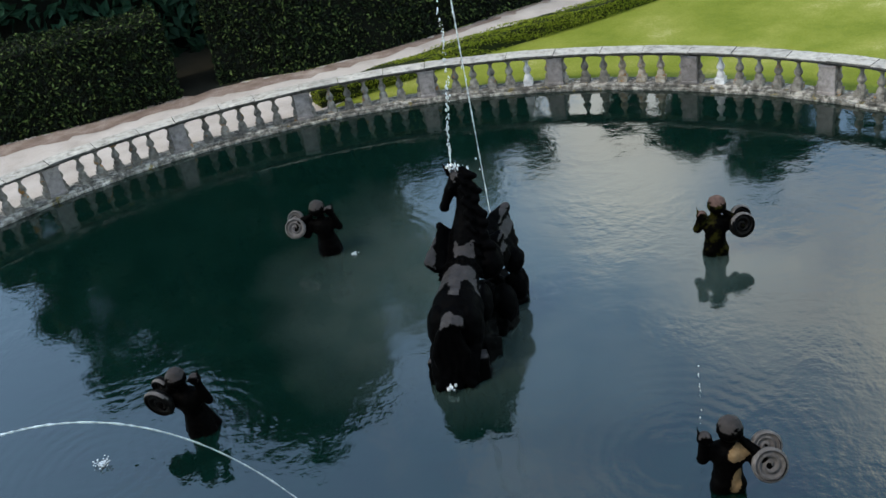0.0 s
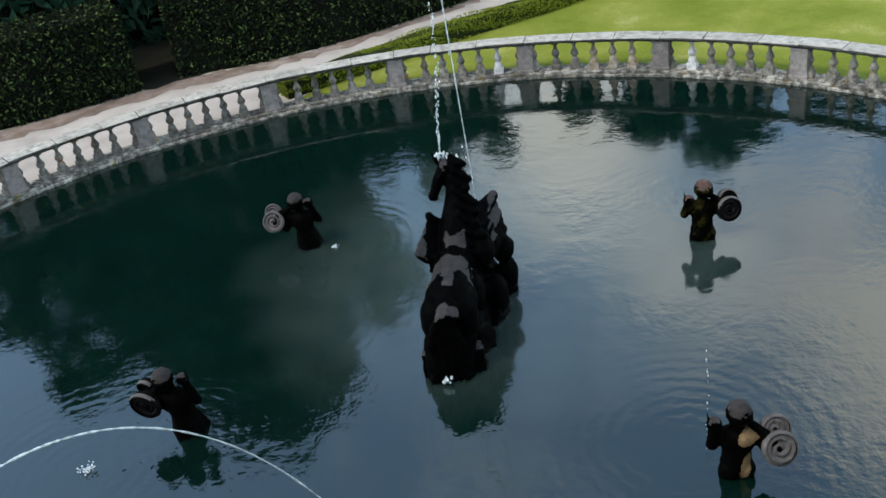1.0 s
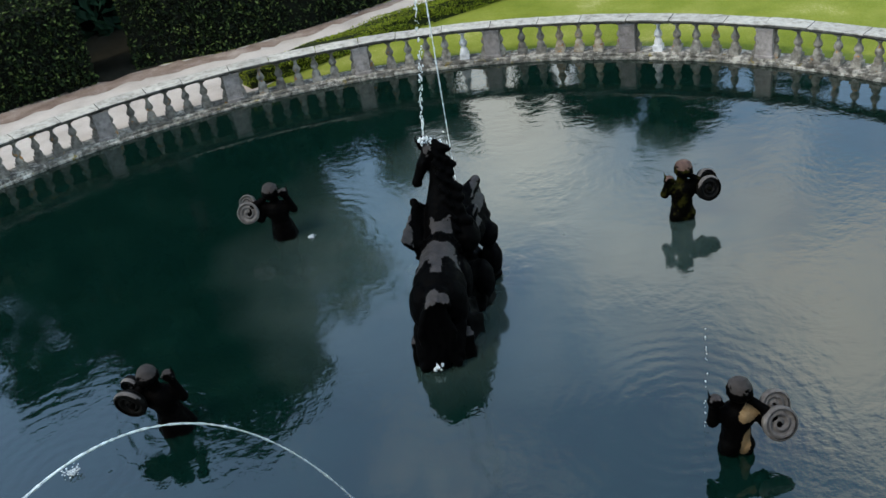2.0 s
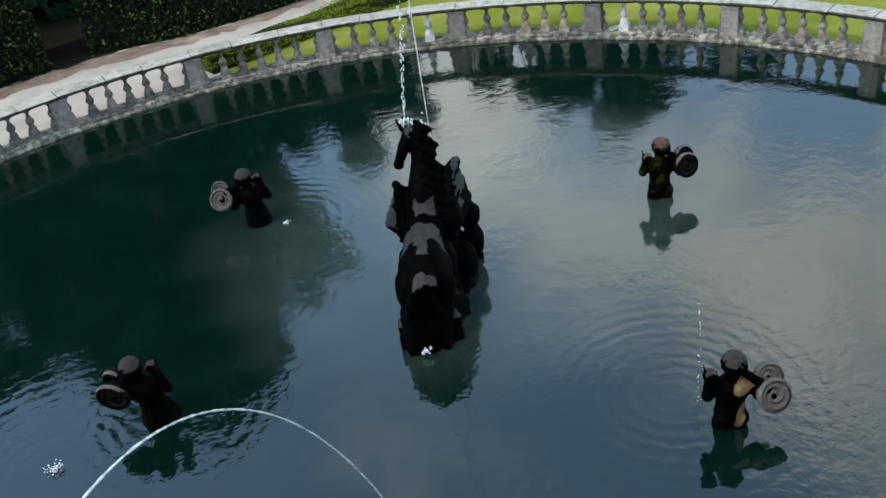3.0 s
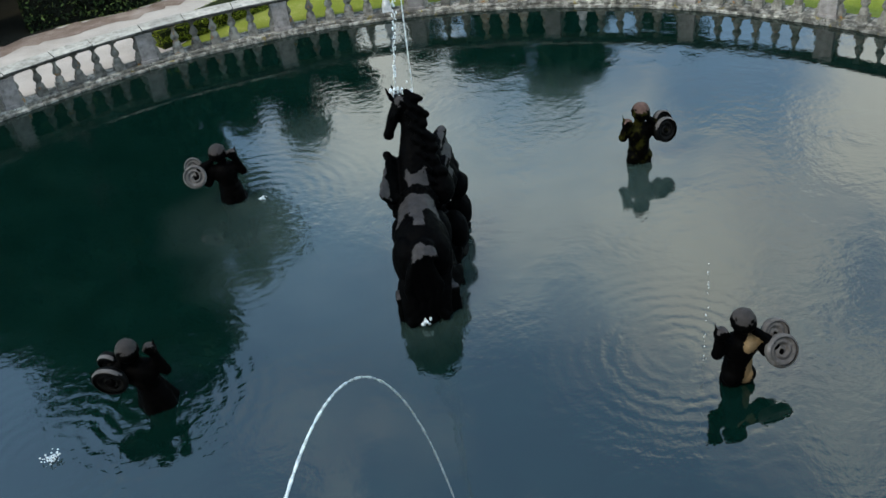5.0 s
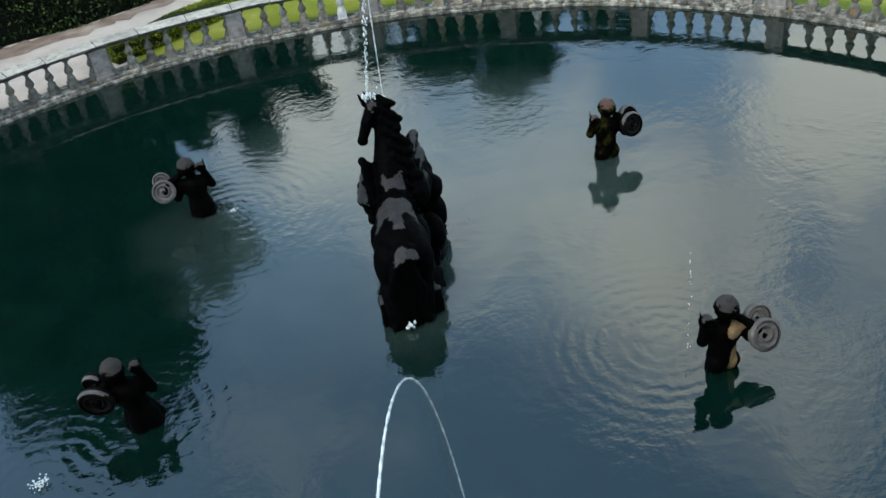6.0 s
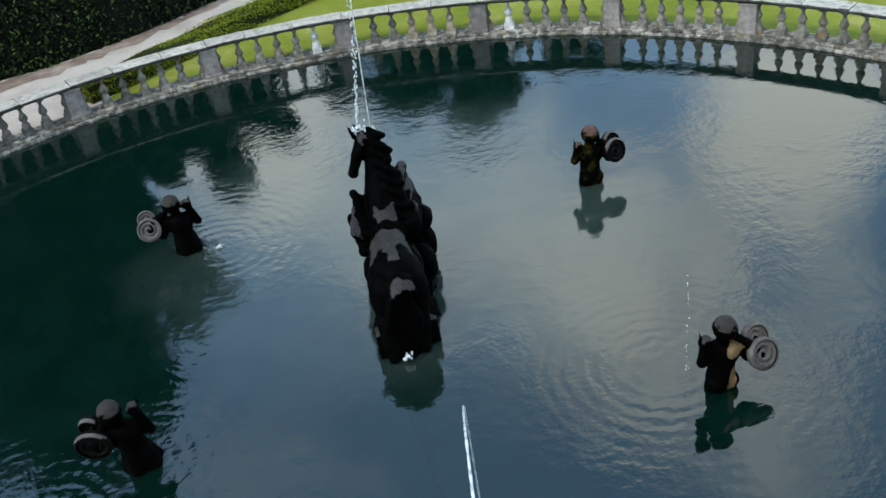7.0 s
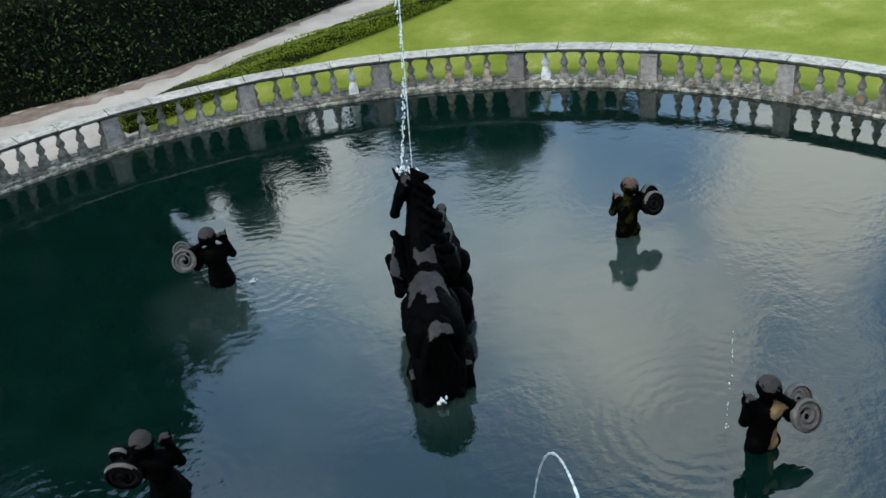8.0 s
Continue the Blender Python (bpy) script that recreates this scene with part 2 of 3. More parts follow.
# ---------------------------------------------------------------- mesh helpers


def mesh_from(name, bm, mats, smooth=False):
    me = bpy.data.meshes.new(name)
    bm.to_mesh(me)
    bm.free()
    for m in mats if isinstance(mats, (list, tuple)) else [mats]:
        me.materials.append(m)
    if smooth:
        me.polygons.foreach_set("use_smooth", [True] * len(me.polygons))
    return me


def part(name, bm, material, parent=None, label="", smooth=False):
    ob = new(name, mesh_from(name, bm, material, smooth))
    ob.parent = parent
    return tagged(ob, label) if label else ob


def sheet(name, verts, faces, material):
    me = bpy.data.meshes.new(name)
    me.from_pydata(verts, [], faces)
    me.materials.append(material)
    me.update()
    return new(name, me)


def polar(r, deg, z=0.0):
    a = radians(deg)
    return (CX + r * math.sin(a), CY + r * math.cos(a), z)


def arc_block(bm, profile, a0, a1, steps, jitter=0.0, rnd=None):
    """Sweeps a closed profile of (radius, height) round the pool's centre from a0 to a1 degrees."""
    rings = []
    for i in range(steps + 1):
        a = a0 + (a1 - a0) * i / steps
        ring = []
        for r, z in profile:
            if rnd and jitter:
                r, z = r + rnd.uniform(-jitter, jitter), z + rnd.uniform(-jitter, jitter) * 0.6
            ring.append(bm.verts.new(polar(r, a, z)))
        rings.append(ring)
    k = len(profile)
    for i in range(steps):
        for j in range(k):
            bm.faces.new((rings[i][j], rings[i][(j + 1) % k], rings[i + 1][(j + 1) % k], rings[i + 1][j]))
    bm.faces.new(rings[0][::-1])
    bm.faces.new(rings[-1])
    bmesh.ops.recalc_face_normals(bm, faces=bm.faces)


def lathe(bm, profile, sides=12, m=Matrix()):
    """Turns a profile of (radius, height) round z, closed at both ends."""
    rings = [[bm.verts.new(m @ Vector((r * math.cos(2 * math.pi * i / sides), r * math.sin(2 * math.pi * i / sides), z))) for i in range(sides)] for r, z in profile]
    out = []
    for a, b in zip(rings, rings[1:]):
        for i in range(sides):
            out.append(bm.faces.new((a[i], a[(i + 1) % sides], b[(i + 1) % sides], b[i])))
    out.append(bm.faces.new(rings[0][::-1]))
    out.append(bm.faces.new(rings[-1]))
    return out


def box(bm, lo, hi, m=Matrix()):
    r = bmesh.ops.create_cube(bm, size=1.0)["verts"]
    mid, size = [(a + b) / 2 for a, b in zip(lo, hi)], [b - a for a, b in zip(lo, hi)]
    for v in r:
        v.co = m @ Vector([c * s + o for c, s, o in zip(v.co, size, mid)])
    return r


def blob(bm, c, r, rot=(0, 0, 0), sub=3):
    """An ellipsoid with radii r."""
    m = pose(*c, *rot) @ Matrix.Diagonal((*(r if isinstance(r, tuple) else (r, r, r)), 1))
    bmesh.ops.create_icosphere(bm, subdivisions=sub, radius=1.0, matrix=m)


def limb(bm, a, b, ra, rb, n=6):
    """A tapered limb as a run of balls."""
    a, b = Vector(a), Vector(b)
    n = max(n, int((b - a).length / (0.6 * min(ra, rb))))
    for i in range(n + 1):
        f = i / n
        blob(bm, a.lerp(b, f), ra + (rb - ra) * f, sub=2 if max(ra, rb) > 0.05 else 1)


def carve(name, bm, material, voxel, wobble=0.012, grain=0.12, smooth=4):
    """Fuses the blobs of a statue into one skin, worn a little, and returns the mesh."""
    ob = new(name, mesh_from(name, bm, material))
    rm = ob.modifiers.new("fuse", "REMESH")
    rm.mode, rm.voxel_size = "VOXEL", voxel
    sm = ob.modifiers.new("wear", "SMOOTH")
    sm.iterations, sm.factor = smooth, 0.5
    tx = bpy.data.textures.new(name + "_wear", "CLOUDS")
    tx.noise_scale = grain
    dp = ob.modifiers.new("pits", "DISPLACE")
    dp.texture, dp.strength, dp.mid_level, dp.texture_coords = tx, wobble, 0.5, "GLOBAL"
    me = bpy.data.meshes.new_from_object(ob.evaluated_get(bpy.context.evaluated_depsgraph_get()))
    bpy.data.objects.remove(ob)
    me.polygons.foreach_set("use_smooth", [True] * len(me.polygons))
    return me


def leaves_mesh(name, points, normals, size, material, rnd, spread=0.9):
    """Small folded leaves at points, loosely along the normals."""
    n = len(points)
    normals = normals + rnd.normal(0, spread, (n, 3))
    normals /= np.linalg.norm(normals, axis=1)[:, None] + 1e-9
    t = np.cross(normals, rnd.normal(0, 1, (n, 3)))
    t /= np.linalg.norm(t, axis=1)[:, None] + 1e-9
    b = np.cross(normals, t)
    s = size * rnd.uniform(0.6, 1.4, (n, 1))
    v = np.empty((n, 4, 3))
    v[:, 0], v[:, 1] = points - t * s, points + b * s * 0.45 + normals * s * 0.15
    v[:, 2], v[:, 3] = points + t * s, points - b * s * 0.45 + normals * s * 0.15
    me = bpy.data.meshes.new(name)
    me.from_pydata(v.reshape(-1, 3).tolist(), [], np.arange(n * 4).reshape(n, 4).tolist())
    me.materials.append(material)
    me.update()
    return me


# ---------------------------------------------------------------- ground, pool and paths
GZ = 0.05


def annulus(name, r0, r1, z, material, sides=180):
    vs = [polar(r, 360 * i / sides, z) for r in (r0, r1) for i in range(sides)]
    fs = [(i, (i + 1) % sides, sides + (i + 1) % sides, sides + i) for i in range(sides)]
    return sheet(name, vs, fs, material)


ground = annulus("ground", RR + 0.05, 1500.0, GZ, M_LAWN)
tagged(ground, "mown green lawn with pale worn patches", "lawn", kind="structure")

rnd = random.Random(4)


def strip(name, left, right, z, material, wobble=0.04, step=0.15):
    """A sheet between two polylines with slightly ragged edges."""
    def walk_line(pts, n):
        pts = [Vector(p) for p in pts]
        lens = [(b - a).length for a, b in zip(pts, pts[1:])]
        out = []
        for i in range(n + 1):
            s = sum(lens) * i / n
            for a, b, d in zip(pts, pts[1:], lens):
                if s <= d or b is pts[-1]:
                    out.append(a.lerp(b, min(1, s / d)))
                    break
                s -= d
        return out
    n = 90
    L, R = walk_line(left, n), walk_line(right, n)
    vs = []
    for a, b in zip(L, R):
        for k, q in ((0, a), (1, a.lerp(b, 0.5)), (2, b)):
            w = 0 if k == 1 else wobble
            vs.append((q.x + rnd.uniform(-w, w), q.y + rnd.uniform(-w, w), z))
    fs = [f for i in range(n) for f in ((3 * i, 3 * i + 3, 3 * i + 4, 3 * i + 1), (3 * i + 1, 3 * i + 4, 3 * i + 5, 3 * i + 2))]
    return sheet(name, vs, fs, material)


HEDGE_LINE = [(-18.0, 15.2), (-14.0, 17.2), (-10.7, 18.65), (-8.9, 19.25), (-6.6, 20.6), (-4.3, 21.05), (-2.5, 21.75), (1.88, 24.5), (9.0, 29.2), (30.0, 43.4)]
BOX_LINE = [(-3.95, 18.45), (-2.45, 19.7), (-0.6, 20.95), (1.55, 22.05), (3.65, 23.35), (9.0, 26.95), (30.0, 41.5)]
inner = [polar(RR + 0.10, a) for a in (-78, -66, -54, -44, -34, -24, -18, -14)]
gravel = strip("gravel_path", HEDGE_LINE, [(x, y) for x, y, _ in inner] + BOX_LINE[1:], GZ + 0.006, M_GRAVEL)
tagged(gravel, "pale grey gravel path between hedge and balustrade", "path", kind="structure")
litter = strip("leaf_litter", HEDGE_LINE[:8], [(-17.6, 14.5), (-13.7, 16.6), (-10.45, 18.0), (-8.65, 18.6), (-6.35, 19.95), (-4.2, 20.45), (-2.4, 21.35), (1.95, 24.4)], GZ + 0.012, M_LITTER, 0.13)
tagged(litter, "brownish strip of fallen leaves beside the hedge", "litter", kind="structure")

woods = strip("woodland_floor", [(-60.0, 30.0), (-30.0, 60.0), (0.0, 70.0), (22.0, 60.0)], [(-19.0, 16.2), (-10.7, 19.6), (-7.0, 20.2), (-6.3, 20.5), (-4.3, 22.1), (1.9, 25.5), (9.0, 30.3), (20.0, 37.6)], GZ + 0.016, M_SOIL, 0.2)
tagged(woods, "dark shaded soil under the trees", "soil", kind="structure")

# water sheet, basin wall and floor
water = sheet("water", [polar(0, 0, 0.0)] + [polar(RR + 0.02, 3 * i, 0.0) for i in range(120)], [(0, 1 + (i + 1) % 120, 1 + i) for i in range(120)], M_WATER)
tagged(water, "dark green rippled pool water reflecting the cloudy sky", "water", kind="structure")

# ---------------------------------------------------------------- balustrade
PIERS = [-81.0, -67.8, -54.6, -41.4, -28.5, -15.35, -2.04, 11.48, 25.1, 38.2, 51.0, 64.0, 77.0]
Z_PLINTH, Z_UNDER, Z_TOP = 0.095, 0.635, 0.725
balustrade = new("balustrade")
balustrade.location = (CX, CY + RR, 0)
tagged(balustrade, "curved weathered grey stone balustrade round the pool", "balustrade")
inv = Matrix.Translation((-CX, -CY - RR, 0))


def ring_part(name, bm, material, label=""):
    bmesh.ops.transform(bm, matrix=inv, verts=bm.verts)
    return part(name, bm, material, balustrade, label)


BAL = [(0.086, 0.0), (0.086, 0.11), (0.072, 0.125), (0.076, 0.16), (0.066, 0.20), (0.042, 0.228), (0.046, 0.245), (0.074, 0.285), (0.076, 0.32), (0.056, 0.365), (0.033, 0.41), (0.030, 0.44), (0.031, 0.468), (0.046, 0.483), (0.054, 0.497), (0.054, Z_UNDER - Z_PLINTH)]


def baluster_mesh():
    bm = bmesh.new()
    box(bm, (-0.086, -0.086, 0.0), (0.086, 0.086, 0.112))
    lathe(bm, [(r, z) for r, z in BAL if z >= 0.11], 12)
    box(bm, (-0.062, -0.062, 0.50), (0.062, 0.062, Z_UNDER - Z_PLINTH + 0.003))
    me = mesh_from("baluster", bm, M_BALUSTER)
    for p in me.polygons:
        p.use_smooth = len(p.vertices) == 4 and abs(p.normal.z) < 0.95 and p.area < 0.004
    return me


ME_BAL = baluster_mesh()
ME_PALE = ME_BAL.copy()
ME_PALE.materials[0] = stone_material("new_pale_stone", (0.74, 0.73, 0.72), (0.55, 0.54, 0.53), (0.20, 0.20, 0.19), lichen_at=0.95, random_tint=0.05)
ME_LICHEN = ME_BAL.copy()
ME_LICHEN.materials[0] = stone_material("lichened_stone", (0.46, 0.42, 0.36), (0.30, 0.24, 0.17), (0.07, 0.06, 0.04), lichen=(0.36, 0.17, 0.05), lichen_at=0.60, random_tint=0.2)
ODD_BALUSTERS = {(8, 0): ME_PALE, (7, 2): ME_LICHEN, (7, 3): ME_LICHEN, (7, 4): ME_LICHEN, (6, 4): ME_PALE}


def pier_mesh():
    bm = bmesh.new()
    h = Z_UNDER - Z_PLINTH + 0.003
    box(bm, (-0.145, -0.14, 0), (0.145, 0.14, h))
    box(bm, (-0.16, -0.155, 0), (0.16, 0.155, 0.06))
    box(bm, (-0.155, -0.15, h - 0.05), (0.155, 0.15, h))
    bmesh.ops.bevel(bm, geom=bm.edges[:], offset=0.008, segments=1, affect="EDGES")
    return mesh_from("pier", bm, M_PIER)


ME_PIER = pier_mesh()


def put_piece(name, me, deg, r, z, tilt=0.0):
    ob = new(name, me)
    ob.parent = balustrade
    x, y, _ = polar(r, deg)
    ob.matrix_basis = inv @ pose(x, y, z, tilt, 0, -deg + tilt * 2)
    return ob


for k, a in enumerate(PIERS):
    put_piece("pier", ME_PIER, a, RR, Z_PLINTH)
    if k + 1 < len(PIERS):
        b = PIERS[k + 1]
        half = math.degrees(0.21 / RR)
        for i in range(5):
            put_piece("baluster", ODD_BALUSTERS.get((k, i), ME_BAL), a + half + (b - a - 2 * half) * (i + 0.97) / 5.94, RR, Z_PLINTH, rnd.uniform(-1, 1))
        for e in (a + math.degrees(0.14 / RR), b - math.degrees(0.14 / RR)):
            put_piece("half_baluster", ME_BAL, e, RR, Z_PLINTH)

# kerb and coping stones, three of each to a bay
for k in range(len(PIERS) - 1):
    a, b = PIERS[k], PIERS[k + 1]
    cuts = [0, rnd.uniform(0.28, 0.38), rnd.uniform(0.62, 0.72), 1]
    for c0, c1 in zip(cuts, cuts[1:]):
        gap = math.degrees(0.006 / RR)
        d = rnd.uniform(-0.012, 0.012)
        bm = bmesh.new()
        arc_block(bm, [(RR - 0.12, Z_UNDER), (RR + 0.12, Z_UNDER), (RR + 0.13, Z_TOP - 0.045), (RR + 0.19, Z_TOP - 0.04), (RR + 0.19, Z_TOP - 0.012 + d * 0.5), (RR + 0.175, Z_TOP + d * 0.5), (RR - 0.175 + d, Z_TOP + d * 0.5), (RR - 0.19 + d, Z_TOP - 0.012 + d * 0.5), (RR - 0.19 + d, Z_TOP - 0.04), (RR - 0.13, Z_TOP - 0.045)], a + (b - a) * c0 + gap, a + (b - a) * c1 - gap, 5, 0.006, rnd)
        # tops keep the pale stone, sides and undersides get the painted shade
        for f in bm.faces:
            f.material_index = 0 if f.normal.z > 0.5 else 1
        ring_part("coping_stone", bm, [M_COPING, M_COPING_SHADE])
    cuts = [0, rnd.uniform(0.2, 0.3), rnd.uniform(0.45, 0.55), rnd.uniform(0.7, 0.8), 1]
    for c0, c1 in zip(cuts, cuts[1:]):
        d = rnd.uniform(-0.02, 0.015)
        bm = bmesh.new()
        arc_block(bm, [(RR - 0.185 + d, 0.045), (RR - 0.185 + d, Z_PLINTH - 0.012), (RR - 0.17 + d, Z_PLINTH), (RR + 0.20, Z_PLINTH), (RR + 0.20, 0.02), (RR - 0.1, 0.02)], a + (b - a) * c0 + 0.03, a + (b - a) * c1 - 0.03, 6, 0.008, rnd)
        ring_part("plinth_block", bm, M_KERB)
        d = rnd.uniform(-0.02, 0.02)
        bm = bmesh.new()
        arc_block(bm, [(RR - 0.225 + d, -0.3), (RR - 0.235 + d, 0.03), (RR - 0.22 + d, 0.045), (RR - 0.05, 0.045), (RR - 0.05, -0.3)], a + (b - a) * c0 - 0.4, a + (b - a) * c1 - 0.46, 6, 0.010, rnd)
        ring_part("kerb_block", bm, M_KERB)

bm = bmesh.new()
for a0 in range(77, 271, 14):
    arc_block(bm, [(RR - 0.26, -0.3), (RR - 0.23, 0.04), (RR - 0.18, Z_PLINTH), (RR + 0.2, Z_PLINTH), (RR + 0.2, -0.3)], a0, a0 + 14, 6)
rim = part("pool_rim", bm, M_KERB)
tagged(rim, "plain stone rim of the pool behind the viewer", "kerb", kind="structure")

# ---------------------------------------------------------------- hedges


def resample(line, step):
    pts = [Vector((*p, 0)) for p in line]
    out = []
    for a, b in zip(pts, pts[1:]):
        n = max(1, int((b - a).length / step))
        out += [a.lerp(b, i / n) for i in range(n)]
    return out + [pts[-1]]


def hedge(name, line, depth, height, leaf, density, m_leaf, m_core, seed, label, kind_word="hedge"):
    """A clipped hedge: a dark heart, painted as the shade inside, with thousands of leaves. line is its near foot,
    depth to its left.
    """
    g = np.random.default_rng(seed)
    pts = resample(line, 0.5)
    ob = new(name)
    ob.location = (pts[0].x, pts[0].y, GZ)
    tagged(ob, label, kind_word)
    base = Matrix.Translation((-pts[0].x, -pts[0].y, -GZ))
    secs, P, N = [], [], []
    for i, p in enumerate(pts):
        d = (pts[min(i + 1, len(pts) - 1)] - pts[max(i - 1, 0)]).normalized()
        nrm = Vector((-d.y, d.x, 0))
        secs.append((p, d, nrm))
    bm = bmesh.new()
    rings = []
    ins = leaf * 0.9
    for p, d, nrm in secs:
        w = [g.uniform(-0.03, 0.03) for _ in range(4)]
        rings.append([bm.verts.new(p + nrm * o + Vector((0, 0, z))) for o, z in ((ins + w[0], GZ - 0.02), (ins + w[1], GZ + height - ins + w[2]), (depth - ins, GZ + height - ins + w[3]), (depth - ins, GZ - 0.02))])
    for r0, r1 in zip(rings, rings[1:]):
        for j in range(4):
            bm.faces.new((r0[j], r0[(j + 1) % 4], r1[(j + 1) % 4], r1[j]))
    bm.faces.new(rings[0][::-1]), bm.faces.new(rings[-1])
    bmesh.ops.transform(bm, matrix=base, verts=bm.verts)
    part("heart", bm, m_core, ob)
    for (p0, d, nrm), (p1, _, _) in zip(secs, secs[1:]):
        ln = (p1 - p0).length
        for area, kind in ((ln * height, 0), (ln * depth, 1)):
            n = int(area * density * (1.0 if kind == 0 else 0.8))
            u = g.uniform(0, 1, n)
            v = g.uniform(0, 1, n)
            q = np.array(p0)[None] + u[:, None] * np.array(p1 - p0)[None]
            lump = 0.05 * np.sin(q[:, 0] * 3.1 + v * 4) * np.cos(q[:, 1] * 2.7 + v * 3) + g.normal(0, leaf * 0.5, n)
            if kind == 0:
                q = q + np.array(nrm)[None] * lump[:, None] + np.array([0, 0, 1.0])[None] * (GZ + v * height)[:, None]
                nn = np.tile(-np.array(nrm) + np.array([0, 0, 0.35]), (n, 1))
            else:
                q = q + np.array(nrm)[None] * (v * depth)[:, None] + np.array([0, 0, 1.0])[None] * (GZ + height + lump)[:, None]
                nn = np.tile(np.array([0, 0, 1.0]), (n, 1))
            P.append(q), N.append(nn)
    for (p, d, nrm), sgn in ((secs[0], -1), (secs[-1], 1)):
        n = int(depth * height * density)
        q = np.array(p)[None] + g.uniform(0, depth, n)[:, None] * np.array(nrm)[None] + np.array([0, 0, 1.0])[None] * (GZ + g.uniform(0, height, n))[:, None] + g.normal(0, leaf * 0.5, (n, 1)) * np.array(d)[None]
        P.append(q), N.append(np.tile(np.array(d) * sgn, (n, 1)))
    me = leaves_mesh("foliage", np.concatenate(P) - np.array([pts[0].x, pts[0].y, GZ]), np.concatenate(N), leaf, m_leaf, g)
    fo = new("foliage", me)
    fo.parent = ob
    tagged(fo, kind="stuff")
    return ob


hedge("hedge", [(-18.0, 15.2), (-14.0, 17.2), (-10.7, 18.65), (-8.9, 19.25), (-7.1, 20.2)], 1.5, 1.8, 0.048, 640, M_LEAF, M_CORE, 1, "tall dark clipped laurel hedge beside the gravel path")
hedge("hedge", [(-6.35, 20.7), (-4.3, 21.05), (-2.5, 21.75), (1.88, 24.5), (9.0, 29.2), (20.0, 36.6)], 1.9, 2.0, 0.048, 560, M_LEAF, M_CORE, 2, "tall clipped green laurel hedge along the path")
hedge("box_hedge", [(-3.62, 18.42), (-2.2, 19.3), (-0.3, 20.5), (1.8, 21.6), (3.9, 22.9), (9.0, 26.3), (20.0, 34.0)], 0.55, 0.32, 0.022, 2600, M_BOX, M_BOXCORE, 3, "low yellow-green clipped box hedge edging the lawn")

# ---------------------------------------------------------------- trees


def tree(x, y, height, crown_r, seed, label, trunk_h, leaves=9000, leaf=0.16):
    g = np.random.default_rng(seed)
    r = random.Random(seed)
    ob = new("tree")
    ob.location = (x, y, GZ)
    tagged(ob, label, "tree")
    bm = bmesh.new()
    tr = 0.021 * height
    lathe(bm, [(tr * 1.5, -0.05), (tr * 1.1, 0.3), (tr, 1.2), (tr * 0.8, trunk_h), (tr * 0.35, height * 0.8)], 10)
    tips = []
    for i in range(11):
        a, z0 = i * 2.4 + r.uniform(-0.3, 0.3), trunk_h * r.uniform(0.8, 1.0) + (height - trunk_h) * 0.055 * i
        ln = crown_r * r.uniform(0.6, 0.95)
        tip = Vector((math.cos(a) * ln, math.sin(a) * ln, z0 + (height - trunk_h) * r.uniform(0.15, 0.4)))
        q = Vector((0, 0, 1)).rotation_difference(tip - Vector((0, 0, z0))).to_matrix().to_4x4()
        lathe(bm, [(tr * 0.4, 0), (tr * 0.12, (tip - Vector((0, 0, z0))).length)], 6, Matrix.Translation((0, 0, z0)) @ q)
        tips.append(tip)
    part("trunk", bm, M_BARK, ob, smooth=True)
    P, N = [], []
    clumps = []
    for i in range(46):
        t = tips[i % 11] * r.uniform(0.5, 1.05)
        clumps.append((np.array((t.x + r.uniform(-1, 1) * crown_r * 0.3, t.y + r.uniform(-1, 1) * crown_r * 0.3, min(height * 0.93, t.z + r.uniform(-0.1, 0.3) * (height - trunk_h)))), crown_r * r.uniform(0.22, 0.40)))
    for c, cr in clumps:
        n = leaves // 46
        d = g.normal(0, 1, (n, 3))
        d /= np.linalg.norm(d, axis=1)[:, None]
        P.append(c + d * cr * g.uniform(0.5, 1.08, (n, 1)) * np.array([1, 1, 0.8])), N.append(d + np.array([0, 0, 0.5]))
    me = leaves_mesh("crown", np.concatenate(P), np.concatenate(N), leaf, M_TREELEAF, g, 0.7)
    fo = new("crown", me)
    fo.parent = ob
    return ob


DARK_TREE = "tall dark evergreen oak behind the clipped hedge"
for i, (x, y, h, cr, th) in enumerate([(-6.7, 23.3, 12.4, 2.5, 5.0), (-9.2, 24.4, 11.8, 2.6, 3.6), (-11.3, 24.0, 9.6, 2.3, 2.2), (-13.4, 23.0, 6.6, 2.0, 1.8), (-9.0, 28.0, 14.0, 3.4, 3.0), (-4.6, 25.4, 11.0, 1.9, 7.4), (-2.6, 26.4, 6.2, 1.7, 1.4), (-0.7, 26.8, 5.7, 1.4, 1.2)]):
    tree(x, y, h, cr, 20 + i, DARK_TREE, th, 13000, 0.22)
UNDERGROWTH = "dark shrubby undergrowth under the trees behind the hedge"
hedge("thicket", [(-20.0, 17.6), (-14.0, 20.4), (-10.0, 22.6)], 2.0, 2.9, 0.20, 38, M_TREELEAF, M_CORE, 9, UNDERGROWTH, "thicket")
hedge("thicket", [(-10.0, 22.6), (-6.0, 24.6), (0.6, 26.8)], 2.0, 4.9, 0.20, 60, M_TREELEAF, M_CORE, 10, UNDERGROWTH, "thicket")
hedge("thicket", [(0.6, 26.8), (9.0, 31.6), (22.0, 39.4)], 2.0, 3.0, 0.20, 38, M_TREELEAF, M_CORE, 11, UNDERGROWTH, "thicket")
FAR_TREE = "spreading dark green tree behind the hedge beyond the lawn"
